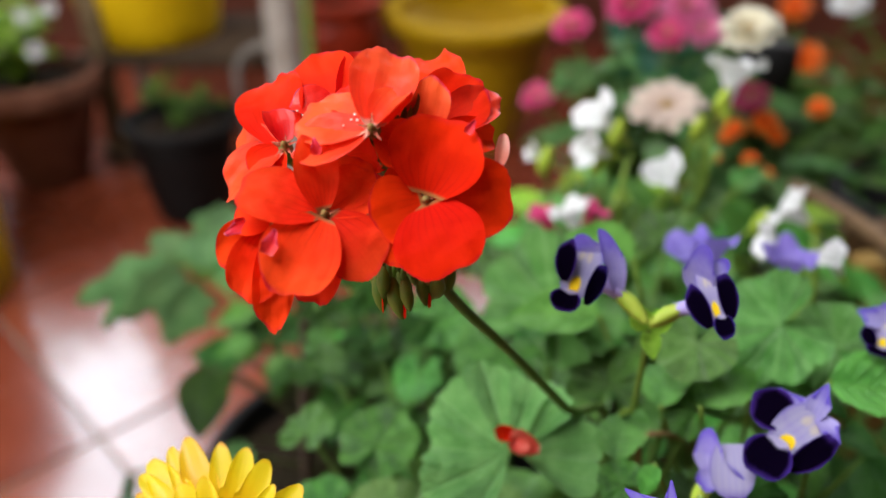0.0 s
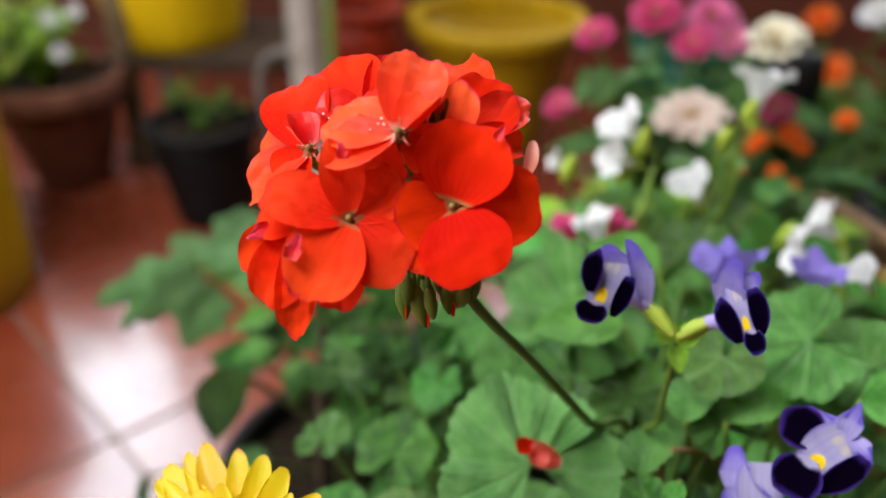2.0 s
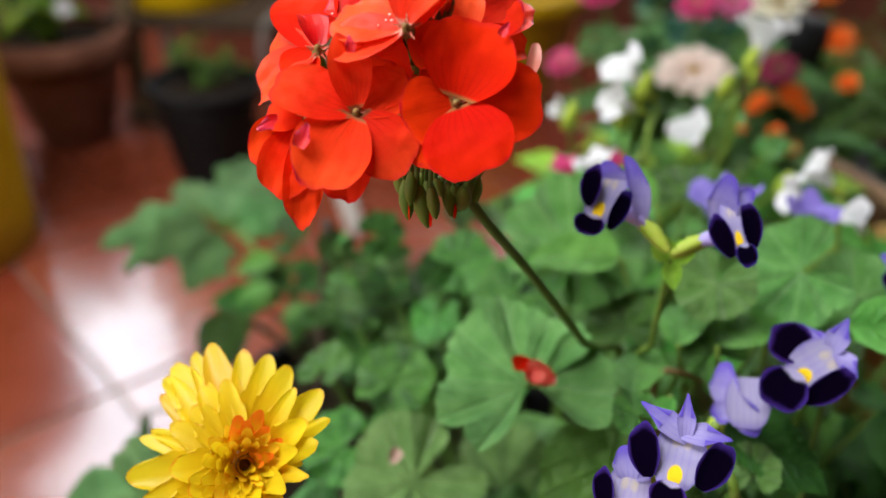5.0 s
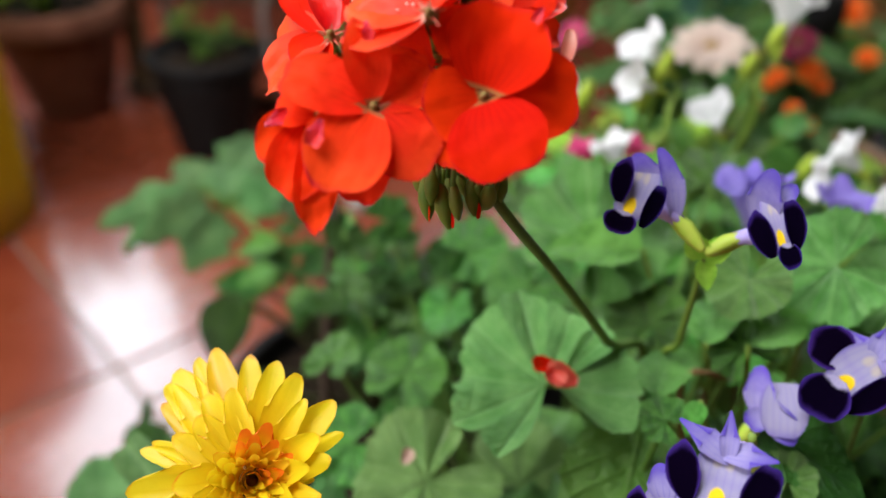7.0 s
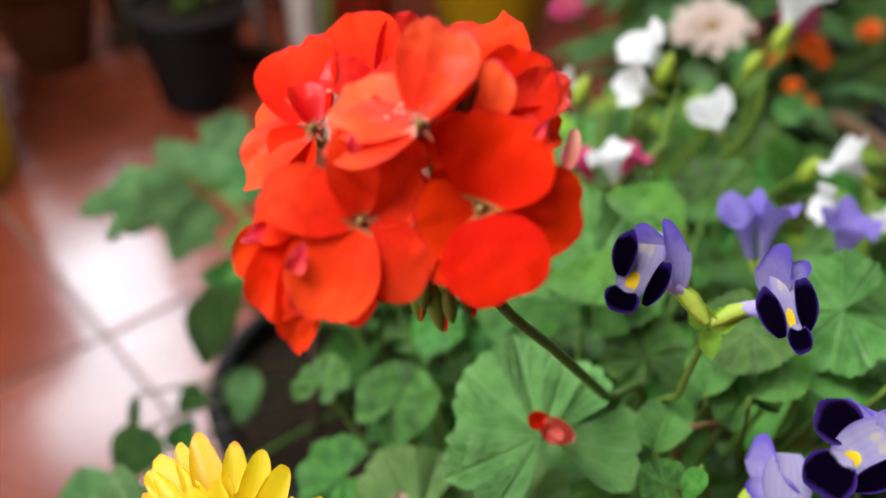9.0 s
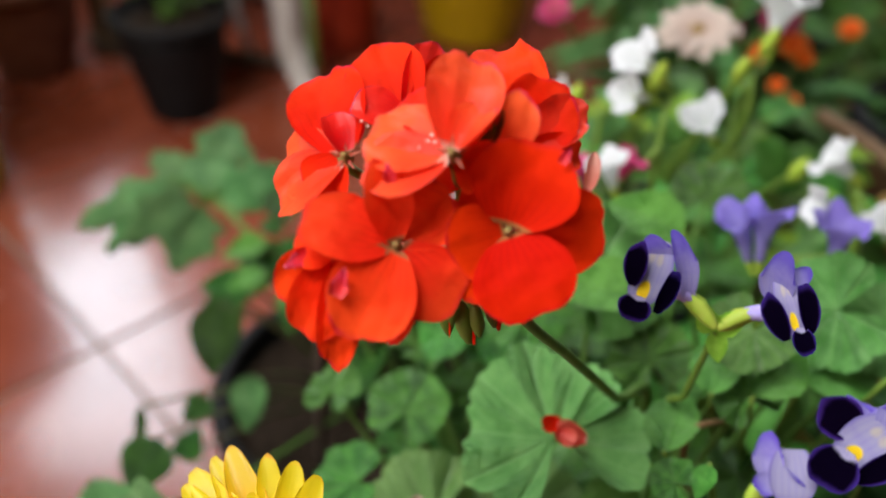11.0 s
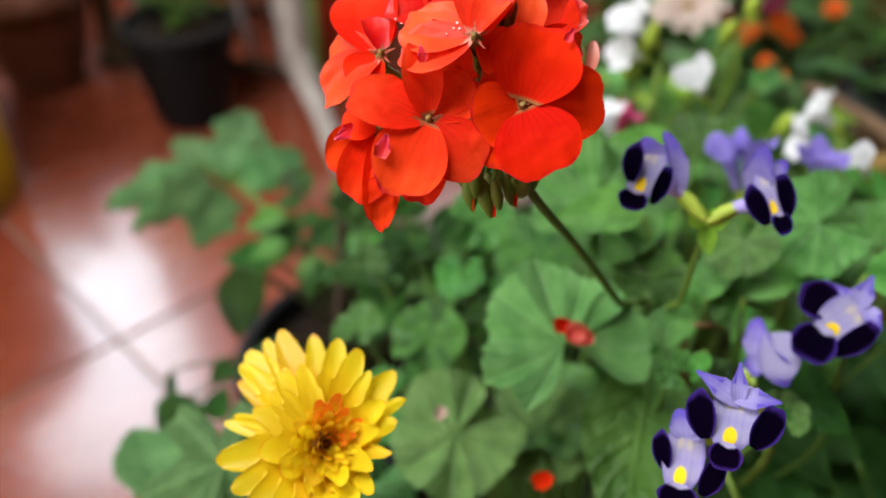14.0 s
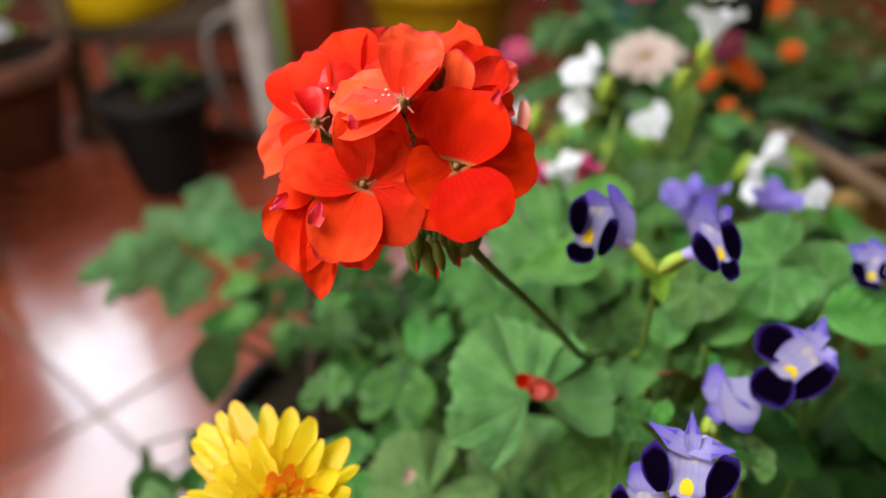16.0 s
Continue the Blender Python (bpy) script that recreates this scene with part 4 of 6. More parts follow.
    # low floret with drooping petals
    floret(g, (-0.047, 0.2054, 0.7355), [
        (R, (-0.0608, 0.1973, 0.7238), 0.0158, (0.04, -0.76, 0.64), -45, 0.25, 73),
        (R, (-0.0546, 0.1903, 0.7185), 0.0148, (0.09, -0.78, 0.62), -35, 0.2, 72),
        (R, (-0.0477, 0.1877, 0.71), 0.0103, (0.2, -0.78, 0.59), -35, 0.35, 74),
        (R, (-0.059, 0.2032, 0.7365), 0.0097, (0.12, -0.55, 0.83), -55, 0.3, 71),
    ], hub)
    mesh, m = spread((0.0155, 0.2175, 0.7457), (0.0176, 0.2241, 0.7545), 0.0044, (0.3, -0.79, 0.53), -40, 0.5, 0.04, 0.3, 0.5, 54, 12, 10)
    part("petal", mesh, PALE_PETAL, g, "faded pale petal", m)
    # petals deep in the head, and drops of water on the upper floret
    for k, (a, b, wide) in enumerate((((-0.0306, 0.2227, 0.7478), (-0.0135, 0.2247, 0.749), 0.0130), ((-0.0253, 0.2216, 0.7411), (-0.0209, 0.226, 0.7558), 0.0140))):
        mesh, m = spread(a, b, wide, (-0.04, -0.91, 0.42), -30, 0.3, 0.04, 0.3, 0.55, 96 + k, 14, 12, 0.03)
        part("petal", mesh, RED, g, "", m)
    drop = lathe("water_drop", [(0.0, 0.00042), (0.00024, 0.00036), (0.00044, 0.00018), (0.00050, 0.0), (0.0, -0.0001)], 12)
    for k, p in enumerate([
        (-0.0242, 0.2155, 0.7636),
        (-0.0227, 0.2163, 0.7638),
        (-0.0252, 0.2151, 0.7622),
        (-0.021, 0.2134, 0.763),
        (-0.0235, 0.2143, 0.7624),
        (-0.0273, 0.2139, 0.761),
        (-0.0424, 0.229, 0.7593),
        (-0.0407, 0.228, 0.7584),
    ]):
        part("water_drop", drop, DROP, g, "clear drop of water", facing(p, (0.0, -0.45, 0.89), 0, scale=(1.0, 0.7, 0.85, 0.6)[k % 4]))
    # drooping buds under the head
    bud_me = lathe("bud", [(0.0002, 0.0), (0.0013, -0.0012), (0.0021, -0.0038), (0.0024, -0.0066), (0.0017, -0.0094), (0.0007, -0.0114), (0.0001, -0.0120)], 10)
    for k, (x, y, z) in enumerate([(-0.0201, 0.2161, 0.7127), (-0.016, 0.2119, 0.7133), (-0.0135, 0.2161, 0.7127), (-0.0109, 0.2201, 0.7114), (-0.0239, 0.223, 0.7104), (-0.0047, 0.2154, 0.7115), (-0.0014, 0.2125, 0.7125), (-0.0032, 0.2225, 0.7116), (0.0007, 0.2197, 0.7108), (-0.0079, 0.2242, 0.7105), (-0.015, 0.2245, 0.7111), (0.0028, 0.2223, 0.7113), (-0.0178, 0.2121, 0.7176), (-0.007, 0.218, 0.7119), (-0.012, 0.2098, 0.7138)]):
        s = (1.1, 1.2, 1.0, 0.8, 0.9, 1.15, 1.15, 0.9, 1.0, 0.8, 0.9, 0.8, 0.9, 1.0, 0.9)[k]
        b = part("bud", bud_me, BUD, g, "olive-green bud with a red tip", Matrix.Translation((x, y, z)) @ pose(0, 0, 0, -28 + 5 * (k % 3), -8 + 4 * (k % 5), 30 * k) @ Matrix.Scale(s, 4))
        part("pedicel", tube("pedicel", [hub, Vector((x, y, z + 0.006)), (x, y, z)], [0.0008, 0.0008, 0.0009], 6), STEM, b)
        if k in (0, 1, 5, 6, 8, 13):
            tip = petal(0.006, 0.003, 0, 0, 0.5, 0.02, 0.3, 0.5, k, 5, 4)
            part("bud_tip", tip, RED, b, "", Matrix.Translation((x, y, z)) @ pose(0, 0, 0, -28 + 5 * (k % 3), -8 + 4 * (k % 5), 30 * k) @ pose(0.0004, -0.0012 * s, -0.0068 * s, 0, 90, 0))
    # sepals and unopened buds in the middle of the head
    for k, (x, y, z) in enumerate([(-0.0164, 0.2145, 0.7519), (-0.0149, 0.2152, 0.7532), (-0.0119, 0.2164, 0.7559), (-0.0109, 0.2179, 0.7585), (-0.0134, 0.2159, 0.7550), (-0.0179, 0.2136, 0.7500)]):
        part("sepal", petal(0.0105, 0.0036, 5, 20, 0.7, 0.03, 0.4, 0.4, k, 8, 6), SEPAL if k % 2 else BUD, g, "", facing((x, y, z), (0.0, -0.75, 0.66), (118, 80, 75, 66, 95, 50)[k]))
    # crumpled, darkened petal tips
    for k, (p, face, wide) in enumerate([
        ((-0.0573, 0.2012, 0.7356), (0.25, -0.74, 0.62), 0.0076),
        ((-0.0457, 0.1907, 0.7375), (0.21, -0.74, 0.64), 0.0075),
        ((-0.0346, 0.2082, 0.7573), (0.17, -0.81, 0.56), 0.0050),
        ((0.0075, 0.2086, 0.7627), (-0, -0.83, 0.55), 0.0044),
    ]):
        m = facing(p, face, (-150, 70, 100, 60)[k])
        a, b = m @ Vector((-0.45 * wide, 0.0, 0.0)), m @ Vector((0.50 * wide, 0.0, 0.0006))
        mesh, m = spread(a, b, wide * 0.62, face, -40, 0.45, 0.10, 0.75, 0.40, 90 + k, 16, 14, 0.09, 0.45)
        part("petal_tip", mesh, CRUMPLED, g, "crumpled magenta petal tip", m)
    # round leaves: place of the stalk, normal, turn, size
    leaves = [
        ((0.0286, 0.2619, 0.591), (-0.16, -0.3, 0.94), 146, 0.0390),
        ((0.0328, 0.2593, 0.5934), (0.03, -0.31, 0.95), 3, 0.0335),
        ((0.0556, 0.348, 0.6067), (-0.05, -0.59, 0.8), 60, 0.0381),
        ((0.1086, 0.2858, 0.6311), (-0.38, -0.54, 0.75), 250, 0.0184),
        ((0.1511, 0.3029, 0.628), (-0.53, -0.56, 0.63), 200, 0.0268),
        ((0.1101, 0.2761, 0.6028), (-0.2, -0.53, 0.82), 120, 0.0172),
        ((-0.0343, 0.3243, 0.5348), (-0.05, -0.51, 0.86), 60, 0.0215),
        ((-0.0196, 0.2678, 0.5218), (0.01, -0.5, 0.86), 215, 0.0351),
        ((0.0242, 0.2788, 0.5078), (0.02, -0.43, 0.9), 30, 0.0311),
        ((0.0695, 0.2306, 0.6049), (-0.21, -0.47, 0.86), 150, 0.0099),
        ((0.1125, 0.214, 0.5936), (-0.27, -0.49, 0.83), 90, 0.0115),
        ((-0.0024, 0.406, 0.5566), (-0.1, -0.47, 0.88), 20, 0.0230),
        ((-0.0442, 0.4195, 0.5081), (-0.13, -0.49, 0.86), 160, 0.0200),
        ((0.0297, 0.377, 0.5544), (-0.07, -0.52, 0.85), 220, 0.0250),
        ((0.0826, 0.3205, 0.5788), (-0.03, -0.71, 0.7), 100, 0.0213),
        ((0.1806, 0.3032, 0.6144), (-0.55, -0.47, 0.69), 140, 0.0228),
        ((-0.0582, 0.2913, 0.518), (-0.1, -0.52, 0.85), 200, 0.0218),
        ((0.134, 0.4305, 0.5957), (-0.1937, -0.278, 0.9409), 70, .024), ((0.0901, 0.4432, 0.578), (-0.1265, -0.2801, 0.9516), 170, .026),
    ]
    for k, (p, n, turn, size) in enumerate(leaves):
        m = facing(p, n, turn, scale=size)
        stalk("petiole", (0.0860, 0.3300, 0.5400) if k < 2 else base, Vector(p) - 0.001 * Vector(n), 0.0018 if k < 2 else 0.0024, 0.0014, STEM, g, 0.02)
        # paler and brighter leaf colours stand in for light on these leaves
        part("leaf", BROAD_FAN if k == 0 else SIDE_FAN if k == 1 else FANS[k % 6], PALE_LEAF if k in (0, 1, 7, 8) else LIT_LEAF if k in (2, 3, 4, 7, 8, 10, 15) else GERANIUM_LEAF, g, "", m)
    r = random.Random(11)
    for k in range(14):
        p = Vector((r.uniform(-0.03, 0.20), r.uniform(0.28, 0.50), r.uniform(0.43, 0.53)))
        n = Vector((r.uniform(-0.5, 0.5), r.uniform(-0.7, 0.2), 1.0))
        stalk("petiole", base, p, 0.0024, 0.0014, STEM, g, 0.02)
        part("leaf", FANS[k % 6], GERANIUM_LEAF, g, "", facing(p, n, r.uniform(0, 360), scale=r.uniform(0.024, 0.036)))
    # small crowded leaves low between the plants, most coloured dark for the shade there
    for k in range(30):
        p = Vector((r.uniform(-0.085, 0.012), r.uniform(0.34, 0.46), 0.0))
        p.z = 0.495 + 0.30 * (p.y - 0.34) + r.uniform(-0.03, 0.03)
        n = Vector((r.uniform(-0.6, 0.5), r.uniform(-0.9, 0.1), 1.0))
        stalk("petiole", base, p, 0.0020, 0.0012, STEM, g, 0.02)
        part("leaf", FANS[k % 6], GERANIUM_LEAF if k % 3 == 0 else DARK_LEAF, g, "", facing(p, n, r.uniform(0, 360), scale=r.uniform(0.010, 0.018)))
    return g


geranium()

# fallen petals on the leaves
def fallen(p, n, turn, size, paint, label="fallen red geranium petal lying on a leaf"):
    me = petal(0.021 * size, 0.0145 * size, 4, 45, 0.8, 0.12, 0.30, 0.55, 5, 16, 14, crinkle=0.14)
    solid("fallen_petal", me, paint, label, "petal", "fallen petals", m=facing(p, n, turn))


fallen((0.0403, 0.2542, 0.6), (-0.1222, -0.4737, 0.8722), 172, 0.72, FALLEN)
fallen((0.0302, 0.2593, 0.6056), (-0.0098, -0.5326, 0.8463), 200, 0.5, RED)
fallen((0.0273, 0.2562, 0.6038), (-0.0098, -0.5326, 0.8463), -40, 0.5, FALLEN)
fallen((0.0223, 0.2226, 0.5462), (-0.0792, -0.3872, 0.9186), 215, 0.6, RED)

fallen((-0.0301, 0.2595, 0.5416), (-0.02, -0.61, 0.79), 60, 0.42, DRY_PETAL, "dry pinkish-beige petal caught between leaves")


# ---- trumpet flowers ----
def lipped(parent, mouth, neck, joint, pieces):
    """A two-lipped trumpet flower: tube from neck to mouth, ribbed calyx from the joint, and its lobes (name, paint, base, tip, width, face, curl, trough)."""
    mouth, neck, joint = Vector(mouth), Vector(neck), Vector(joint)
    f = part("flower", tube("flower", [neck, neck.lerp(mouth, 0.5), mouth], [0.0021, 0.0031, 0.0044], 14), TUBE, parent)
    for k, (name, paint, base, tip, width, face, curl, trough) in enumerate(pieces):
        long, face = name.startswith("hood"), Vector(face)
        proud = face * (0.0 if name == "throat" else 0.0008 if long else 0.0019)
        wide, trough = (width * 0.86, 0.12) if name == "throat" else (width * 1.05, trough)
        mesh, m = spread(Vector(base) + proud, Vector(tip) + proud, wide, face, curl, trough, 0.035, 0.55 if name == "throat" else 0.50 if long else 0.30, 0.50 if long else 0.48, 3 * k + 1, 16, 14, 0.010, 0.6 if name == "hood_corner" else 0.2 if long else 0.0)
        part(name, mesh, paint, f, "", m)
    cm = tube("calyx", [joint, joint.lerp(neck, 0.35), joint.lerp(neck, 0.75), neck.lerp(mouth, 0.18)], [0.0011, 0.0024, 0.0030, 0.0022], 10)
    way = (neck - joint).normalized()
    for k, v in enumerate(cm.vertices):
        foot = joint + way * (v.co - joint).dot(way)
        v.co = foot + (v.co - foot) * (1.18 if k % 2 else 0.86)
    part("calyx", cm, CALYX, f, "pale lime ribbed calyx", Matrix())
    return f


def bell(parent, calyx, mouth, wide, paint, join):
    """A trumpet seen from outside: a tube that flares into a wavy four-lobed rim, on a short ribbed calyx."""
    calyx, mouth = Vector(calyx), Vector(mouth)
    way = mouth - calyx
    long, seed = way.length, int(abs(mouth.x) * 1e4)
    r = random.Random(seed)
    p1, p2 = r.uniform(0, 6.3), r.uniform(0, 6.3)
    verts, uvs, faces = [], [], []
    rings, n = 14, 40
    for i in range(rings + 1):
        s = i / rings
        for k in range(n + 1):
            a = 2 * math.pi * k / n
            lobe = 0.5 + 0.5 * math.cos(4 * a + p1)
            rad = 0.0022 + (0.5 * wide - 0.0022) * (0.30 * s + 0.70 * s ** 3.0) * (1 + s ** 3 * (0.16 * lobe - 0.08 + 0.08 * math.sin(3 * a + p2)))
            z = long * (s - 0.16 * s ** 5 * (1.4 - lobe) + 0.10 * s ** 3 * math.cos(a + p2)) + 0.04 * wide * s ** 4 * math.sin(7 * a + p2)
            verts.append((rad * math.cos(a), rad * math.sin(a), z))
            uvs.append((s, k / n))
    w = n + 1
    for i in range(rings):
        for k in range(n):
            q = i * w + k
            faces.append((q, q + 1, q + w + 1, q + w))
    m = facing(calyx, way)
    f = part("flower", mesh_of("flower", verts, faces, uvs), paint, parent, "", m)
    cm = tube("calyx", [(0, 0, -0.009), (0, 0, -0.004), (0, 0, 0.001), (0, 0, 0.006)], [min(1.0, wide / 0.032) ** 2 * q for q in (0.0010, 0.0028, 0.0036, 0.0030)], 10)
    for k, v in enumerate(cm.vertices):
        v.co.x *= 1 + 0.2 * (k % 2)
    part("calyx", cm, CALYX, f, "pale lime ribbed calyx", m)
    part("flower_stalk", tube("flower_stalk", [m @ Vector((0, 0, -0.008)), (m @ Vector((0, 0, -0.014))).lerp(Vector(join), 0.4), Vector(join)], [0.0011, 0.0011, 0.0012], 7), STEM_LIME, f, "", Matrix())
    return f


def torenia():
    base = Vector((0.200, 0.400, 0.268))
    t = thing("torenia", base, "violet and velvet-purple trumpet flowers with yellow spots over toothed leaves", "flowering plant")
    fork = Vector((0.0769, 0.2521, 0.6638))
    part("stem", tube("stem", [base, (0.0896, 0.2928, 0.5607), (0.0812, 0.2698, 0.6097), (0.0786, 0.2584, 0.6432), fork], [0.0020, 0.0016, 0.0014, 0.0013, 0.0013], 8), STEM_LIME, t, "lime-green flowering stem")
    fork2 = Vector((0.1381, 0.2287, 0.6176))
    part("stem", tube("stem", [base, (0.1443, 0.2369, 0.5365), (0.1424, 0.2336, 0.5824), fork2], [0.0016, 0.0013, 0.0011, 0.0011], 8), STEM, t)
    fork3 = Vector((0.0881, 0.2011, 0.6293))
    part("stem", tube("stem", [base, (0.1102, 0.2116, 0.5686), (0.0951, 0.2057, 0.6105), fork3], [0.0022, 0.0019, 0.0017, 0.0015], 8), STEM_LIME, t)
    fork4 = Vector((0.0826, 0.196, 0.5887))
    part("stem", tube("stem", [base, (0.0998, 0.1974, 0.5492), fork4], [0.0022, 0.0018, 0.0015], 8), STEM_LIME, t)
    # turned to its side, hood folded back
    lipped(t, (0.0551, 0.2538, 0.6853), (0.0659, 0.2524, 0.6783), (0.0738, 0.2459, 0.6711), [
        ("throat", THROAT, (0.0545, 0.2622, 0.6962), (0.0447, 0.2447, 0.6819), 0.0152, (-0.12, -0.78, 0.61), -35, 0.5),
        ("side_lobe", LOBE, (0.044, 0.2499, 0.6863), (0.0463, 0.2569, 0.6996), 0.0078, (-0.49, -0.64, 0.58), -40, 0.2),
        ("side_lobe", LOBE, (0.0496, 0.2419, 0.6818), (0.0563, 0.2496, 0.6939), 0.0060, (0.12, -0.82, 0.56), -40, 0.3),
        ("lower_lobe", LIP, (0.0453, 0.2471, 0.6849), (0.0414, 0.2393, 0.6809), 0.0108, (-0.28, -0.84, 0.46), -40, 0.1),
        ("hood", HOOD, (0.0551, 0.2573, 0.6882), (0.0488, 0.2608, 0.6991), 0.0099, (-0.32, -0.56, 0.76), -40, 0.2),
        ("hood", HOOD, (0.0631, 0.2513, 0.6806), (0.056, 0.2608, 0.702), 0.0083, (0.19, -0.7, 0.68), -50, 0.45),
    ])
    # nodding, seen past its narrow face
    lipped(t, (0.0946, 0.2444, 0.6803), (0.0855, 0.252, 0.6726), (0.0759, 0.2491, 0.6677), [
        ("throat", THROAT, (0.0928, 0.2529, 0.6914), (0.096, 0.2337, 0.6789), 0.0097, (-0.37, -0.71, 0.6), -30, 0.5),
        ("side_lobe", LOBE, (0.0941, 0.2353, 0.6763), (0.0881, 0.2471, 0.6864), 0.0075, (-0.61, -0.61, 0.51), -40, 0.25),
        ("side_lobe", LOBE, (0.0986, 0.2339, 0.6808), (0.0968, 0.246, 0.6923), 0.0069, (0.01, -0.75, 0.66), -40, 0.25),
        ("lower_lobe", LIP, (0.0963, 0.2362, 0.6819), (0.0969, 0.2274, 0.6775), 0.0067, (-0.29, -0.83, 0.49), -40, 0.2),
        ("hood", HOOD, (0.0928, 0.2488, 0.6811), (0.0925, 0.2525, 0.6997), 0.0116, (-0.51, -0.49, 0.71), -45, 0.4),
        ("hood", HOOD, (0.0955, 0.2489, 0.688), (0.0996, 0.2477, 0.6964), 0.0075, (-0.1, -0.54, 0.83), -35, 0.3),
    ])
    # face with three velvet lobes and a horned hood
    lipped(t, (0.1304, 0.2262, 0.6369), (0.1400, 0.2400, 0.6260), (0.1460, 0.2470, 0.6160), [
        ("throat", THROAT, (0.1373, 0.2259, 0.6449), (0.1195, 0.2202, 0.6329), 0.0223, (-0.42, -0.68, 0.61), -30, 0.35),
        ("side_lobe", LOBE, (0.1272, 0.2276, 0.6395), (0.1148, 0.2368, 0.6438), 0.0150, (-0.45, -0.54, 0.71), -45, 0.15),
        ("side_lobe", LOBE, (0.1231, 0.2158, 0.6289), (0.1383, 0.2183, 0.642), 0.0092, (-0.2, -0.85, 0.48), -40, 0.2),
        ("lower_lobe", LIP, (0.1214, 0.222, 0.6377), (0.1119, 0.2155, 0.6264), 0.0165, (-0.48, -0.75, 0.45), -45, 0.15),
        ("hood_corner", HOOD, (0.1345, 0.2241, 0.6408), (0.124, 0.2383, 0.6467), 0.0082, (-0.38, -0.49, 0.78), -40, 0.2),
        ("hood_corner", HOOD, (0.1332, 0.2264, 0.6424), (0.138, 0.2311, 0.6552), 0.0082, (-0.41, -0.56, 0.72), -30, 0.3),
        ("hood_corner", HOOD, (0.1351, 0.2261, 0.6434), (0.1391, 0.2159, 0.64), 0.0073, (-0.04, -0.69, 0.73), -40, 0.3),
    ])
    # open face with a three-cornered hood
    lipped(t, (0.0659, 0.1677, 0.6505), (0.0767, 0.1813, 0.645), (0.0858, 0.1805, 0.634), [
        ("throat", THROAT, (0.0675, 0.1716, 0.6576), (0.0614, 0.1551, 0.646), 0.0171, (-0.3, -0.64, 0.71), -30, 0.35),
        ("side_lobe", LOBE, (0.0563, 0.1603, 0.6457), (0.055, 0.1717, 0.6569), 0.0091, (-0.49, -0.51, 0.71), -40, 0.2),
        ("side_lobe", LOBE, (0.0687, 0.155, 0.6476), (0.0767, 0.1621, 0.6589), 0.0089, (-0.03, -0.67, 0.74), -40, 0.2),
        ("lower_lobe", LIP, (0.0615, 0.1568, 0.6488), (0.0584, 0.1496, 0.6440), 0.0102, (-0.3, -0.74, 0.59), -40, 0.15),
        ("hood_corner", HOOD, (0.0673, 0.1662, 0.6554), (0.0541, 0.176, 0.6609), 0.0070, (-0.33, -0.44, 0.84), -30, 0.25),
        ("hood_corner", HOOD, (0.0663, 0.1662, 0.6549), (0.0667, 0.1739, 0.667), 0.0052, (-0.27, -0.45, 0.85), -25, 0.3),
        ("hood_corner", HOOD, (0.0651, 0.1681, 0.6562), (0.078, 0.1623, 0.6597), 0.0070, (-0.1, -0.46, 0.88), -30, 0.25),
    ])
    # lower open face, partly behind its neighbour
    lipped(t, (0.0531, 0.1676, 0.6324), (0.0612, 0.1819, 0.6257), (0.0739, 0.1841, 0.6131), [
        ("throat", THROAT, (0.0546, 0.172, 0.6394), (0.0483, 0.1533, 0.6275), 0.0160, (-0.24, -0.61, 0.75), -30, 0.35),
        ("side_lobe", LOBE, (0.046, 0.1606, 0.6298), (0.0452, 0.1701, 0.6389), 0.0064, (-0.46, -0.49, 0.74), -40, 0.25),
        ("side_lobe", LOBE, (0.0551, 0.1521, 0.6274), (0.0627, 0.1604, 0.6353), 0.0076, (0.03, -0.63, 0.78), -40, 0.2),
        ("lower_lobe", LIP, (0.0488, 0.1552, 0.6303), (0.0465, 0.148, 0.6256), 0.0128, (-0.25, -0.73, 0.64), -40, 0.15),
        ("hood", HOOD, (0.0527, 0.1677, 0.6365), (0.0511, 0.1742, 0.6444), 0.0084, (-0.29, -0.41, 0.86), -30, 0.3),
        ("hood", HOOD, (0.0539, 0.1682, 0.6373), (0.0606, 0.1695, 0.6422), 0.0068, (-0.14, -0.43, 0.89), -30, 0.3),
    ])
    # half-closed pale violet flower, seen from behind
    lipped(t, (0.105, 0.2287, 0.6171), (0.101, 0.2271, 0.6074), (0.0967, 0.2265, 0.6004), [
        ("throat", TUBE_FACE, (0.107, 0.2293, 0.6275), (0.1063, 0.2146, 0.6142), 0.0192, (-0.25, -0.62, 0.74), -30, 0.5),
        ("hood", HOOD, (0.1019, 0.2251, 0.615), (0.1008, 0.2365, 0.6289), 0.0108, (-0.56, -0.47, 0.68), -45, 0.4),
        ("side_lobe", HOOD, (0.1057, 0.2294, 0.6226), (0.1146, 0.2197, 0.6186), 0.0089, (-0.1, -0.5, 0.86), -45, 0.4),
        ("lower_lobe", HOOD, (0.1038, 0.2238, 0.6146), (0.1117, 0.2161, 0.6123), 0.0074, (-0.28, -0.8, 0.52), -40, 0.4),
        ("lower_lobe", HOOD, (0.1032, 0.2256, 0.6161), (0.0973, 0.2243, 0.6103), 0.0084, (-0.49, -0.61, 0.62), -40, 0.4),
    ])
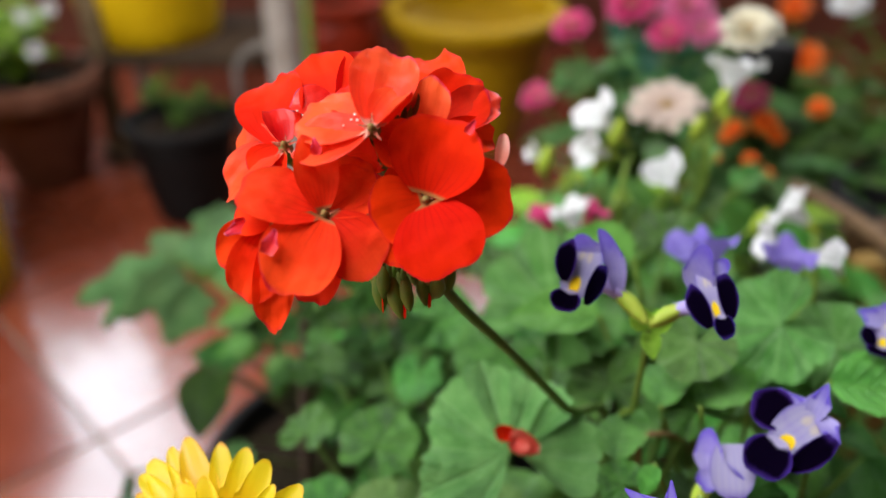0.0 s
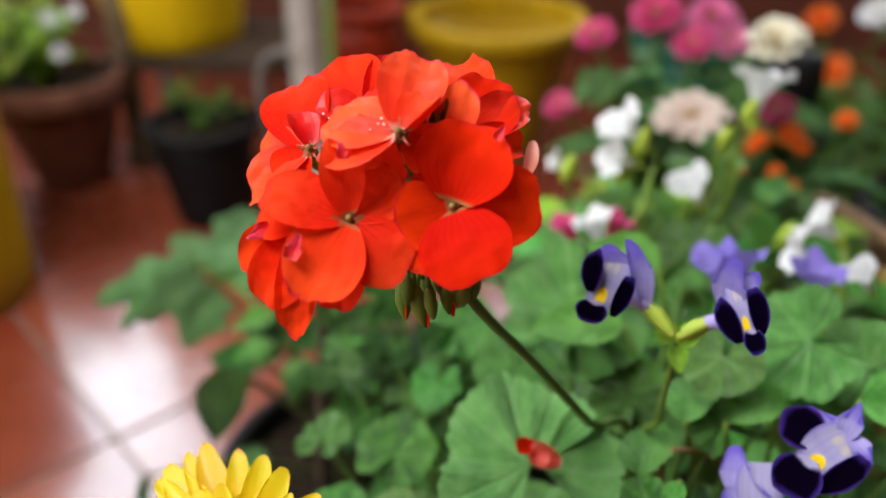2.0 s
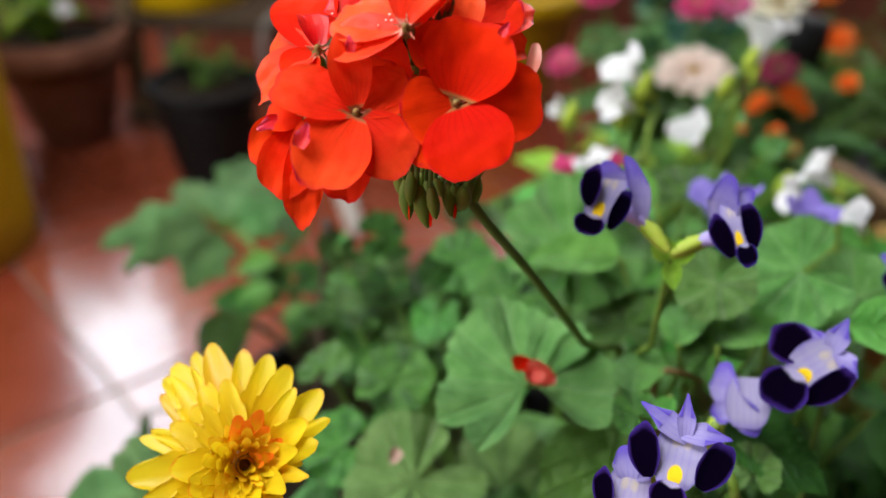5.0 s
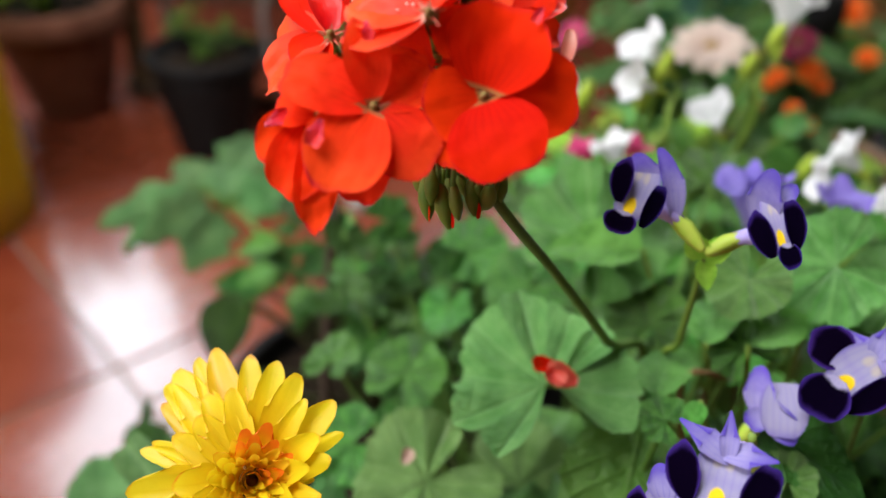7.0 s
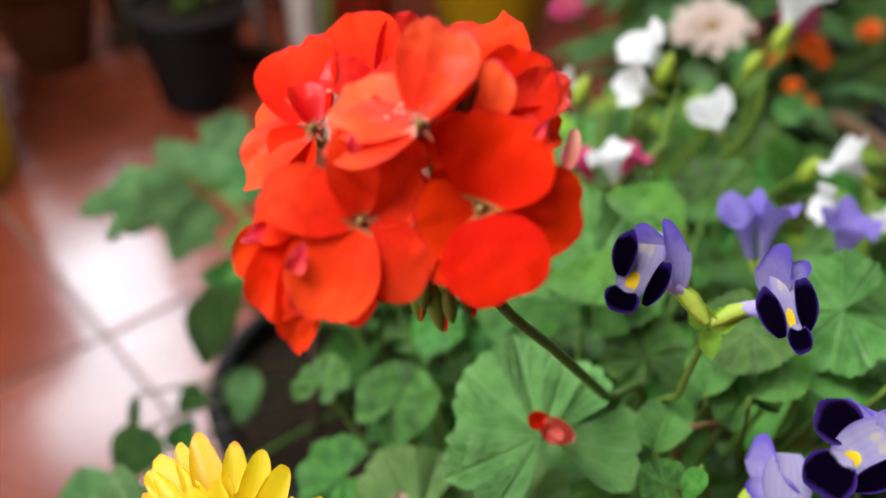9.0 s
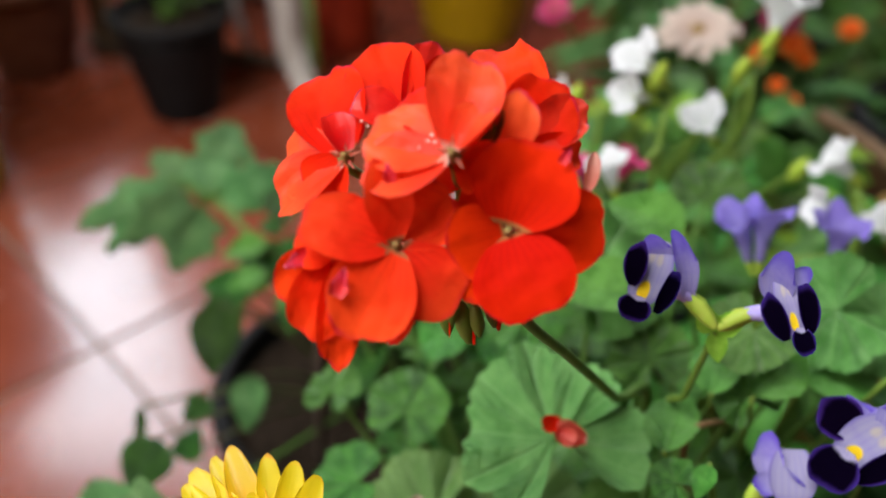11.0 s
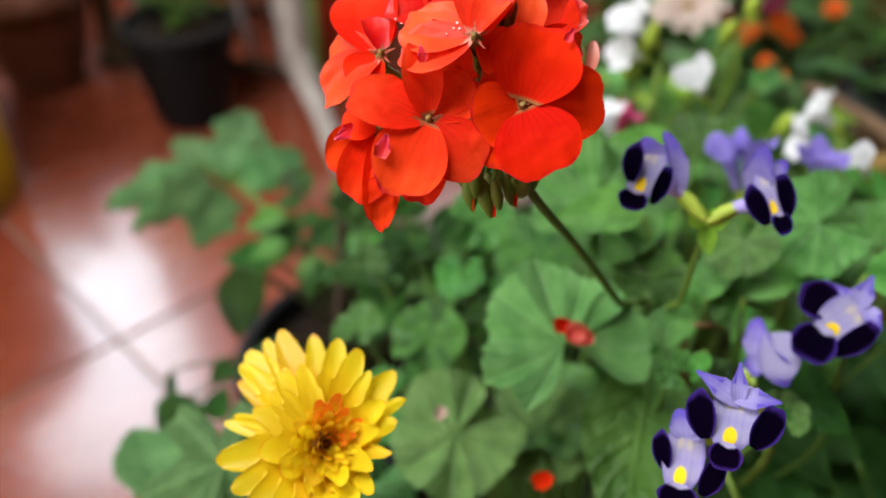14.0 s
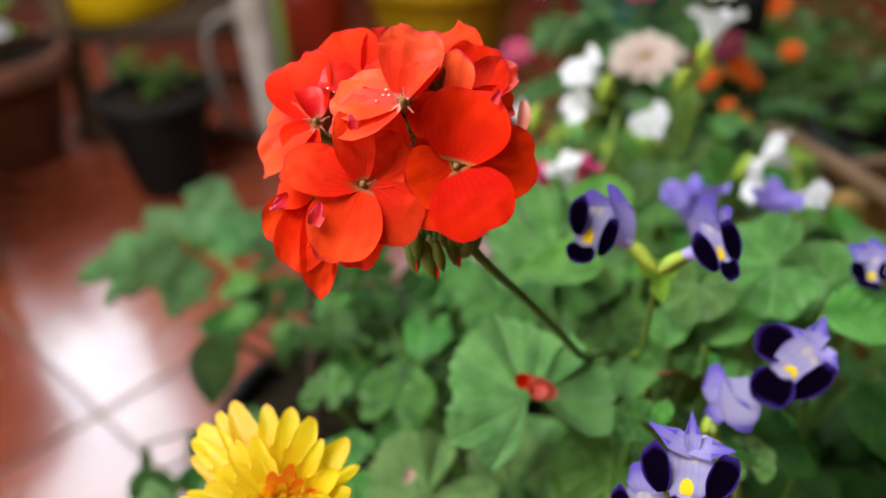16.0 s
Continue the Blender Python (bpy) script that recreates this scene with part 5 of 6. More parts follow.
    # small flower turned aside among the leaves
    lipped(t, (0.1816, 0.2761, 0.6452), (0.1958, 0.2858, 0.6391), (0.2057, 0.2907, 0.6321), [
        ("throat", THROAT, (0.1803, 0.2772, 0.6517), (0.1786, 0.2697, 0.6396), 0.0145, (-0.66, -0.55, 0.51), -30, 0.4),
        ("side_lobe", LOBE, (0.1768, 0.2715, 0.6402), (0.1744, 0.2778, 0.6469), 0.0061, (-0.78, -0.5, 0.38), -40, 0.25),
        ("side_lobe", LOBE, (0.1821, 0.2689, 0.6417), (0.1858, 0.2719, 0.6495), 0.0073, (-0.32, -0.77, 0.55), -40, 0.25),
        ("lower_lobe", LIP, (0.1787, 0.2708, 0.6412), (0.1774, 0.2691, 0.6376), 0.0100, (-0.62, -0.68, 0.4), -40, 0.2),
        ("hood_corner", HOOD, (0.1799, 0.2758, 0.6491), (0.1713, 0.2826, 0.6508), 0.0089, (-0.63, -0.45, 0.63), -35, 0.3),
        ("hood_corner", HOOD, (0.1802, 0.2753, 0.6488), (0.1805, 0.2802, 0.6562), 0.0112, (-0.53, -0.5, 0.68), -35, 0.3),
        ("hood_corner", HOOD, (0.1814, 0.2747, 0.6491), (0.1882, 0.2735, 0.6542), 0.0089, (-0.3, -0.57, 0.76), -35, 0.3),
    ])
    part("flower_stalk", tube("flower_stalk", [(0.2053, 0.2905, 0.6323), (0.2237, 0.2944, 0.6046), (0.2206, 0.3236, 0.573)], [0.0011, 0.0011, 0.0012], 7), STEM_LIME, t)
    fork5 = Vector((0.1663, 0.3733, 0.5976))
    part("stem", tube("stem", [base, (0.1731, 0.3656, 0.5653), fork5], [0.0022, 0.0018, 0.0015], 8), STEM_LIME, t)
    for calyx, mouth, wide, paint in (
        ((0.1293, 0.3506, 0.6162), (0.1187, 0.3584, 0.6432), 0.0222, PURPLE),
        ((0.1342, 0.349, 0.6174), (0.1319, 0.3549, 0.6474), 0.0234, PURPLE),
        ((0.1826, 0.3672, 0.5957), (0.1811, 0.375, 0.6288), 0.0271, PURPLE),
    ):
        bell(t, calyx, mouth, wide, paint, fork5)
    for out, n, size in (((-0.5, -0.1, 0.8), (-0.5354, -0.5758, 0.6179), .015), ((0.6, -0.1, 0.7), (0.1584, -0.6731, 0.7224), .014), ((0.1, -0.5, -0.6), (-0.2216, -0.5773, 0.7859), .012)):
        mesh, m, tip = on_stalk(BLADES[1], fork, out, n, size)
        part("bract", mesh, BRACT, t, "lime-green bract", m)
    part("stem", tube("stem", [base, (0.0854, 0.2642, 0.5795), (0.1097, 0.2764, 0.5858)], [0.0018, 0.0015, 0.0012], 7), TWIG, t, "bare brown twig")
    # toothed leaves
    listed = [
        ((0.0701, 0.2578, 0.5793), (-0.25, -0.75, -0.45), (-0.2737, -0.4793, 0.8339), .082), ((0.0717, 0.2514, 0.596), (0.3, 0.7, 0.15), (-0.2998, -0.1243, 0.9459), .036),
        ((0.0817, 0.2328, 0.613), (-0.4, -0.6, -0.4), (-0.3043, -0.3816, 0.8728), .014), ((0.1065, 0.235, 0.6), (0.6, -0.5, -0.1), (-0.1454, -0.3714, 0.917), .045),
        ((0.159, 0.266, 0.6264), (0.8, -0.2, 0.0), (-0.2086, -0.311, 0.9272), .050), ((0.2043, 0.309, 0.4675), (0.5, -0.7, -0.3), (-0.1956, -0.4016, 0.8947), .075),
        ((0.1544, 0.2761, 0.4889), (-0.1, -0.8, -0.4), (-0.3154, -0.3708, 0.8735), .060), ((0.1096, 0.2698, 0.6097), (0.5, 0.4, 0.1), (-0.2314, -0.3234, 0.9176), .040),
        ((0.094, 0.2736, 0.6063), (0.3, 0.7, 0.2), (-0.4247, -0.3605, 0.8305), .034), ((0.1367, 0.2837, 0.6038), (0.6, 0.1, 0.0), (0.1, -0.3, 1), .040),
        ((0.2048, 0.2969, 0.5519), (0.3, -0.7, -0.2), (-0.2285, -0.3182, 0.9201), .060), ((0.2274, 0.2962, 0.4509), (0.2, -0.8, -0.2), (-0.2103, -0.2931, 0.9327), .070),
        ((0.091, 0.3402, 0.6396), (-0.6, 0.4, 0.1), (-0.1806, -0.3818, 0.9064), .040), ((0.0747, 0.3263, 0.6164), (-0.7, 0.1, 0.0), (-0.1447, -0.3468, 0.9267), .045),
    ]
    for k, (p, out, n, size) in enumerate(listed):
        mesh, m, tip = on_stalk(BLADES[k % 4], p, out, n, size)
        stalk("leaf_stalk", base, tip, 0.0016, 0.0011, STEM_LIME, t, 0.03)
        # some listed leaves get a darker colour in place of shade
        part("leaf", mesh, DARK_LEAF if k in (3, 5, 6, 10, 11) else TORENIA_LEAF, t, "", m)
    r = random.Random(5)
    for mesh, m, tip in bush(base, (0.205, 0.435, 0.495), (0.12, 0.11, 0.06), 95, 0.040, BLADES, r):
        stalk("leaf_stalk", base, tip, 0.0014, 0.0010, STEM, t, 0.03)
        # shade at the near right is put into the leaf colour
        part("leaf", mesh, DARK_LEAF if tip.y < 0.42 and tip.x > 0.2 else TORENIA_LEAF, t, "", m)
    return t


torenia()


def white_torenia():
    base = Vector((0.130, 0.700, 0.268))
    t = thing("white_torenia", base, "white trumpet flowers on lime-green stems over soft leaves", "flowering plant")
    spec = [
        ((0.1144, 0.4978, 0.6351), (0.0913, 0.498, 0.6556), 0.0302, WHITE),
        ((0.1072, 0.4898, 0.6259), (0.0874, 0.4862, 0.6335), 0.0263, WHITE),
        ((0.1979, 0.5502, 0.6328), (0.2001, 0.5563, 0.6711), 0.0408, WHITE),
        ((0.1593, 0.5088, 0.5883), (0.1459, 0.5077, 0.6104), 0.0285, WHITE),
        ((0.0826, 0.4388, 0.5947), (0.0739, 0.4399, 0.6188), 0.0269, WHITE),
        ((0.2399, 0.4723, 0.5825), (0.2191, 0.4769, 0.5995), 0.0311, WHITE),
        ((0.1893, 0.3905, 0.615), (0.1706, 0.3888, 0.6225), 0.0215, WHITE),
        ((0.2247, 0.3977, 0.5948), (0.2155, 0.3989, 0.6093), 0.0183, WHITE),
        ((0.0774, 0.5609, 0.5867), (0.0605, 0.5597, 0.5986), 0.0163, WHITE),
        ((0.0708, 0.454, 0.5869), (0.058, 0.4553, 0.6066), 0.0184, PINK),
        ((0.0883, 0.454, 0.5925), (0.0946, 0.4561, 0.6094), 0.0207, PINK),
    ]
    joins = [(0.1151, 0.4803, 0.6204), (0.1151, 0.4803, 0.6204), (0.1785, 0.5202, 0.6285), (0.181, 0.5358, 0.6155), (0.1094, 0.4622, 0.6096), (0.2531, 0.4928, 0.5634), (0.222, 0.4288, 0.5928), (0.2309, 0.4495, 0.5885), (0.0918, 0.5438, 0.5901), (0.1094, 0.4622, 0.6096), (0.1094, 0.4622, 0.6096)]
    for (calyx, mouth, wide, paint), join in zip(spec, joins):
        bell(t, calyx, mouth, wide, paint, join)
    for q in ((0.1151, 0.4803, 0.6204), (0.1785, 0.5202, 0.6285), (0.181, 0.5358, 0.6155), (0.1094, 0.4622, 0.6096), (0.2531, 0.4928, 0.5634), (0.222, 0.4288, 0.5928), (0.2309, 0.4495, 0.5885), (0.0918, 0.5438, 0.5901)):
        q = Vector(q)
        part("stem", tube("stem", [base, base.lerp(q, 0.5) + Vector((0, -0.03, 0.03)), q - Vector((0, 0, 0.05)), q], [0.0028, 0.0026, 0.0024, 0.0020], 8), STEM_LIME, t)
    for q, s in (((0.1839, 0.5215, 0.65), 0.9), ((0.1709, 0.5216, 0.6308), 0.9), ((0.2164, 0.4977, 0.5716), 1.0), ((0.1098, 0.4914, 0.6388), 1.1), ((0.0735, 0.5469, 0.5953), 1.1), ((0.1009, 0.4922, 0.6207), 1.0)):
        me = lathe("bud", [(0.0004, -0.012), (0.003, -0.010), (0.0052, -0.003), (0.0050, 0.003), (0.003, 0.009), (0.0004, 0.013)], 10)
        part("bud", me, CALYX, t, "swollen lime-green bud", Matrix.Translation(q) @ pose(0, 0, 0, 15, 10, 0) @ Matrix.Scale(s, 4))
        part("stem", tube("stem", [base, base.lerp(Vector(q), 0.6), Vector(q)], [0.0022, 0.0020, 0.0016], 6), STEM_LIME, t)
    r = random.Random(9)
    for mesh, m, tip in bush(base, (0.185, 0.600, 0.47), (0.14, 0.12, 0.09), 130, 0.046, BLADES, r):
        stalk("leaf_stalk", base, tip, 0.0016, 0.0011, STEM_LIME, t, 0.03)
        part("leaf", mesh, BRACT if r.random() < 0.22 else TORENIA_LEAF, t, "", m)


white_torenia()


# ---- the yellow chrysanthemum ----
def chrysanthemum():
    loc = Vector((-0.0694, 0.1754, 0.6274))
    base = Vector((-0.115, 0.250, 0.188))
    c = thing("chrysanthemum", base, "golden-yellow chrysanthemum with orange-tipped rays and a dark eye", "flowering plant")
    m = facing(loc, (0.33, -0.67, 0.66), 0)
    part("flower_stem", tube("flower_stem", [base, base.lerp(loc, 0.5) + Vector((0.01, 0, 0)), m @ Vector((0, 0, -0.03)), m @ Vector((0, 0, -0.0115))], [0.0032, 0.0030, 0.0026, 0.0045], 10), STEM, c)
    # dark eye colour stands in for shade in the hollow of the crown
    part("eye", lathe("eye", [(0.0, 0.0020), (0.0010, 0.0016), (0.0024, 0.0002), (0.0050, -0.0040), (0.007, -0.010), (0.0, -0.011)], 20), MUM_EYE, c, "brown eye coloured dark for the shaded hollow", m)
    r = random.Random(3)
    # long outer rays, then a shorter row inside them: base, tip, width, face
    outer = [
        ((-0.0731, 0.1843, 0.6276), (-0.0885, 0.213, 0.6469), 0.0098, (0.25, -0.83, 0.5)),
        ((-0.0712, 0.1848, 0.6277), (-0.0755, 0.2094, 0.6482), 0.0083, (0.16, -0.85, 0.5)),
        ((-0.0694, 0.185, 0.6276), (-0.0659, 0.206, 0.649), 0.0093, (0.08, -0.86, 0.51)),
        ((-0.0678, 0.1848, 0.6271), (-0.058, 0.2008, 0.6488), 0.0090, (0.01, -0.85, 0.53)),
        ((-0.0741, 0.1839, 0.6274), (-0.0943, 0.2109, 0.6444), 0.0079, (0.3, -0.81, 0.51)),
        ((-0.0752, 0.1832, 0.627), (-0.1009, 0.2078, 0.6414), 0.0108, (0.34, -0.77, 0.53)),
        ((-0.0758, 0.1827, 0.6267), (-0.1031, 0.2038, 0.6388), 0.0079, (0.37, -0.75, 0.55)),
        ((-0.0764, 0.182, 0.6263), (-0.1029, 0.1977, 0.6356), 0.0075, (0.38, -0.72, 0.58)),
        ((-0.0774, 0.1803, 0.625), (-0.1034, 0.1861, 0.6299), 0.0054, (0.41, -0.64, 0.64)),
        ((-0.0775, 0.1798, 0.6246), (-0.1065, 0.1842, 0.6285), 0.0063, (0.42, -0.62, 0.66)),
    ]
    outer += [
        ((-0.0775, 0.1777, 0.6229), (-0.1078, 0.1717, 0.623), 0.0108, (0.42, -0.54, 0.73)),
        ((-0.0767, 0.1761, 0.6214), (-0.1009, 0.1609, 0.6203), 0.0096, (0.39, -0.48, 0.79)),
        ((-0.0757, 0.1751, 0.6204), (-0.0945, 0.1539, 0.6193), 0.0096, (0.34, -0.44, 0.83)),
        ((-0.0743, 0.1742, 0.6195), (-0.0848, 0.1504, 0.6204), 0.0096, (0.28, -0.41, 0.87)),
        ((-0.0723, 0.1736, 0.6186), (-0.0754, 0.1478, 0.6221), 0.0096, (0.2, -0.4, 0.9)),
        ((-0.0696, 0.1735, 0.6181), (-0.0655, 0.147, 0.6249), 0.0096, (0.1, -0.4, 0.91)),
        ((-0.0668, 0.1742, 0.6183), (-0.0566, 0.148, 0.6281), 0.0079, (-0.01, -0.42, 0.91)),
        ((-0.0649, 0.1754, 0.6189), (-0.0517, 0.152, 0.6309), 0.0071, (-0.08, -0.46, 0.88)),
        ((-0.065, 0.1837, 0.6258), (-0.0447, 0.1895, 0.6479), 0.0100, (-0.11, -0.79, 0.6)),
        ((-0.0636, 0.1825, 0.6246), (-0.0413, 0.1799, 0.645), 0.0054, (-0.16, -0.74, 0.65)),
        ((-0.063, 0.1813, 0.6235), (-0.0439, 0.173, 0.6411), 0.0075, (-0.17, -0.69, 0.71)),
        ((-0.0627, 0.1787, 0.6213), (-0.0462, 0.163, 0.6365), 0.0054, (-0.16, -0.59, 0.79)),
    ]
    inner = [
        ((-0.064, 0.1759, 0.6218), (-0.0519, 0.157, 0.6372), 0.0071, (-0.12, -0.53, 0.84)),
        ((-0.0665, 0.1825, 0.6277), (-0.0533, 0.1887, 0.6495), 0.0058, (-0.05, -0.82, 0.57)),
        ((-0.0737, 0.1819, 0.6283), (-0.087, 0.1955, 0.6429), 0.0083, (0.29, -0.78, 0.55)),
        ((-0.0765, 0.1768, 0.6245), (-0.0918, 0.1697, 0.6301), 0.0096, (0.39, -0.56, 0.73)),
        ((-0.0752, 0.1746, 0.6225), (-0.083, 0.1607, 0.6289), 0.0079, (0.32, -0.48, 0.82)),
        ((-0.0672, 0.1734, 0.6203), (-0.0611, 0.1537, 0.6329), 0.0071, (0.01, -0.44, 0.9)),
        ((-0.072, 0.173, 0.6207), (-0.0722, 0.1559, 0.6302), 0.0075, (0.2, -0.43, 0.88)),
        ((-0.0645, 0.1812, 0.6263), (-0.0483, 0.1771, 0.6461), 0.0083, (-0.13, -0.75, 0.65)),
        ((-0.0634, 0.1796, 0.6248), (-0.05, 0.1688, 0.6421), 0.0071, (-0.15, -0.68, 0.72)),
        ((-0.076, 0.1796, 0.6268), (-0.0953, 0.1842, 0.6355), 0.0079, (0.39, -0.68, 0.63)),
        ((-0.0721, 0.1826, 0.6287), (-0.0792, 0.1964, 0.6453), 0.0071, (0.22, -0.82, 0.53)),
        ((-0.0748, 0.1811, 0.6278), (-0.0889, 0.1892, 0.6393), 0.0092, (0.33, -0.74, 0.58)),
    ]
    for k, (a, b, wide, face) in enumerate(outer + inner):
        mesh, rm = spread(a, b, wide * 1.28, face, r.uniform(-34, -12), 0.30, 0.03, 0.42, 0.54, 40 + k, 14, 10, 0.008, 0.20)
        part("ray_petal", mesh, YELLOW if k % 7 else GOLD, c, "", rm)
    # narrow rolled rays that lean out in a crown round the eye: number, radius and height at base and tip, width
    crown = [(15, 0.0075, 0.000, 0.0158, 0.0070, 0.0058), (14, 0.0062, 0.001, 0.0134, 0.0105, 0.0054), (12, 0.0050, 0.002, 0.0108, 0.0125, 0.0048), (9, 0.0040, 0.002, 0.0080, 0.0130, 0.0042), (7, 0.0030, 0.001, 0.0050, 0.0110, 0.0040), (5, 0.0016, 0.000, 0.0026, 0.0085, 0.0034)]
    spin = m.to_3x3()
    for k, (n, r0, z0, r1, z1, width) in enumerate(crown):
        for i in range(n):
            a = 2 * math.pi * (i + 0.5 * (k % 2) + r.uniform(-0.25, 0.25)) / n
            way = Vector((math.cos(a), math.sin(a), 0))
            out = way * r1 * r.uniform(0.88, 1.14) + Vector((0, 0, z1 + r.uniform(-0.0016, 0.0016)))
            warm = 0.0 < a < 2.1
            paint = (AMBER if r.random() < 0.5 else GOLD) if warm else (YELLOW if r.random() < 0.7 else GOLD)
            mesh, rm = spread(m @ (way * r0 + Vector((0, 0, z0))), m @ out, width * r.uniform(0.85, 1.2), spin @ (Vector((0, 0, 1)) - 0.5 * way), r.uniform(-15, 25), 0.22, 0.03, 0.6, 0.5, 11 * k + i, 8, 8, 0.0, 0.3)
            part("ray_petal", mesh, paint, c, "", rm)
    for k, (p, out, size) in enumerate([((-0.1372, 0.2537, 0.5176), (-0.8, -0.2, -0.1), .05), ((-0.0837, 0.2278, 0.5178), (0.3, -0.7, -0.3), .05), ((-0.0637, 0.2429, 0.5052), (0.7, -0.3, -0.2), .05)]):
        mesh, lm, tip = on_stalk(CUTS[k % 3], p, out, (0.1, -0.3, 1), size)
        stalk("leaf_stalk", base, tip, 0.0018, 0.0012, STEM, c, 0.05)
        part("leaf", mesh, MUM_LEAF, c, "", lm)


chrysanthemum()


# ---- the young plant in the black tub ----
def tub_plant():
    base = Vector((-0.085, 0.560, 0.265))
    p = thing("leafy_plant", base, "young leafy plant with broad lobed leaves tied to a stake", "potted plant")
    q = Vector((-0.2220, 0.6580, 0.4250))
    part("stem", tube("stem", [base, (-0.135, 0.5739, 0.3888), (-0.1863, 0.6307, 0.4116), q], [0.004, 0.0032, 0.0028, 0.0024], 8), STEM, p)
    for k, (a, b, wide, face) in enumerate([
        ((-0.2304, 0.6617, 0.4201), (-0.2144, 0.7706, 0.4583), 0.051, (0.24, -0.62, 0.75)),
        ((-0.2153, 0.6575, 0.426), (-0.1523, 0.7011, 0.4357), 0.044, (0.37, -0.45, 0.81)),
        ((-0.2101, 0.6613, 0.4298), (-0.1747, 0.6443, 0.4279), 0.025, (0.46, -0.79, 0.4)),
        ((-0.2306, 0.6516, 0.4236), (-0.2398, 0.586, 0.4062), 0.053, (0.24, -0.81, 0.53)),
        ((-0.2403, 0.6553, 0.4339), (-0.278, 0.5901, 0.4315), 0.039, (0.06, -0.84, 0.54)),
        ((-0.2477, 0.6652, 0.434), (-0.3238, 0.6046, 0.4443), 0.039, (0.06, -0.41, 0.91)),
        ((-0.2623, 0.666, 0.443), (-0.2982, 0.5888, 0.4234), 0.025, (-0.02, -0.79, 0.61)),
        ((-0.2427, 0.6663, 0.4332), (-0.2902, 0.7204, 0.4491), 0.034, (0.14, -0.41, 0.9)),
        ((-0.2253, 0.6584, 0.4318), (-0.2354, 0.7242, 0.4466), 0.044, (0.22, -0.48, 0.85)),
    ]):
        a, b = Vector(a), Vector(b)
        mesh = lobed_blade(1.0, wide / (b - a).length, 50 + k)
        mesh, m, tip = on_stalk(mesh, a, b - a, face, (b - a).length)
        part("stalk", tube("stalk", [q, q.lerp(tip, 0.5) + Vector((0, 0, 0.004)), tip], [0.0022, 0.0020, 0.0016], 7), STEM, p)
        part("leaf", mesh, MUM_LEAF, p, "", m)
    # trailing stems with small leaves over the rim
    for k, (a, b, wide, face) in enumerate([
        ((-0.163, 0.4858, 0.3822), (-0.1592, 0.4466, 0.3603), 0.027, (0.22, -0.52, 0.83)),
        ((-0.1971, 0.48, 0.3611), (-0.2104, 0.4572, 0.3605), 0.021, (0.26, -0.49, 0.83)),
        ((-0.2064, 0.429, 0.3497), (-0.1946, 0.4441, 0.3705), 0.022, (0.27, -0.43, 0.86)),
        ((-0.1841, 0.5388, 0.4148), (-0.1919, 0.5084, 0.4005), 0.032, (0.24, -0.58, 0.78)),
        ((-0.2434, 0.4652, 0.3682), (-0.2374, 0.4281, 0.3489), 0.009, (0.32, -0.47, 0.82)),
        ((-0.213, 0.4158, 0.3919), (-0.2255, 0.3791, 0.3787), 0.036, (0.26, -0.5, 0.82)),
        ((-0.1809, 0.5015, 0.4415), (-0.1825, 0.4586, 0.4086), 0.037, (0.21, -0.62, 0.75)),
    ]):
        a, b = Vector(a), Vector(b)
        mesh, m, tip = on_stalk(blade(1.0, wide / (b - a).length, 8, -40, 0.2, 7, 0.05, 0.36, 70 + k), a, b - a, face, (b - a).length)
        stalk("stalk", base, tip, 0.0020, 0.0012, STEM_DARK, p, 0.10)
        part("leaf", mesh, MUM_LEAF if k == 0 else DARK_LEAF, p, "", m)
    r = random.Random(21)
    listed = [((-0.1627, 0.5501, 0.4128), .05), ((-0.1427, 0.5611, 0.4282), .05), ((-0.0762, 0.4787, 0.4868), .05), ((-0.0506, 0.4545, 0.4886), .055), ((-0.1013, 0.5494, 0.4471), .05), ((-0.0338, 0.4874, 0.4997), .05), ((-0.0649, 0.4075, 0.4919), .055)]
    for k, (x, size) in enumerate(listed):
        out = Vector((r.uniform(-1, 1), r.uniform(-0.8, 0.4), r.uniform(-0.3, 0.3)))
        mesh, m, tip = on_stalk(BLADES[k % 4], x, out, (r.uniform(-0.3, 0.3), -0.5, 1), size)
        stalk("stalk", base, tip, 0.0022, 0.0014, STEM_DARK, p, 0.08)
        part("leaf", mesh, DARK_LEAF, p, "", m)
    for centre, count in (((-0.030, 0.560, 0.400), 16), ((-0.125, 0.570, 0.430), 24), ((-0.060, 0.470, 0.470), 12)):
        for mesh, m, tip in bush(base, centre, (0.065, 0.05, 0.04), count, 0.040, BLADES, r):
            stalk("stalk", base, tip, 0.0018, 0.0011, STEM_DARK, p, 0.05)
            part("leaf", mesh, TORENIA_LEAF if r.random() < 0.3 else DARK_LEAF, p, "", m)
    # a round leaf low at the side
    mesh, m, tip = on_stalk(BLADES[1], (-0.1959, 0.3054, 0.4179), (-0.5, 0.75, 0.1), (0.1918, -0.1771, 0.9653), .075)
    stalk("stalk", base, tip, 0.0024, 0.0016, STEM, p, 0.02)
    part("leaf", mesh, MUM_LEAF, p, "", m)
    mesh, m, tip = on_stalk(BLADES[2], (-0.1923, 0.3074, 0.4207), (0.7, 0.5, 0.1), (0.297, -0.1776, 0.9382), .06)
    part("leaf", mesh, MUM_LEAF, p, "", m)
    solid("dark_stake", tube("dark_stake", [(-0.115, 0.495, 0.262), (-0.105, 0.474, 0.40), (-0.0891, 0.4546, 0.5546)], [0.0042, 0.0042, 0.0036], 8), DARK_STAKE, "thin dark stake in the soil of the tub", "plant stake")


tub_plant()


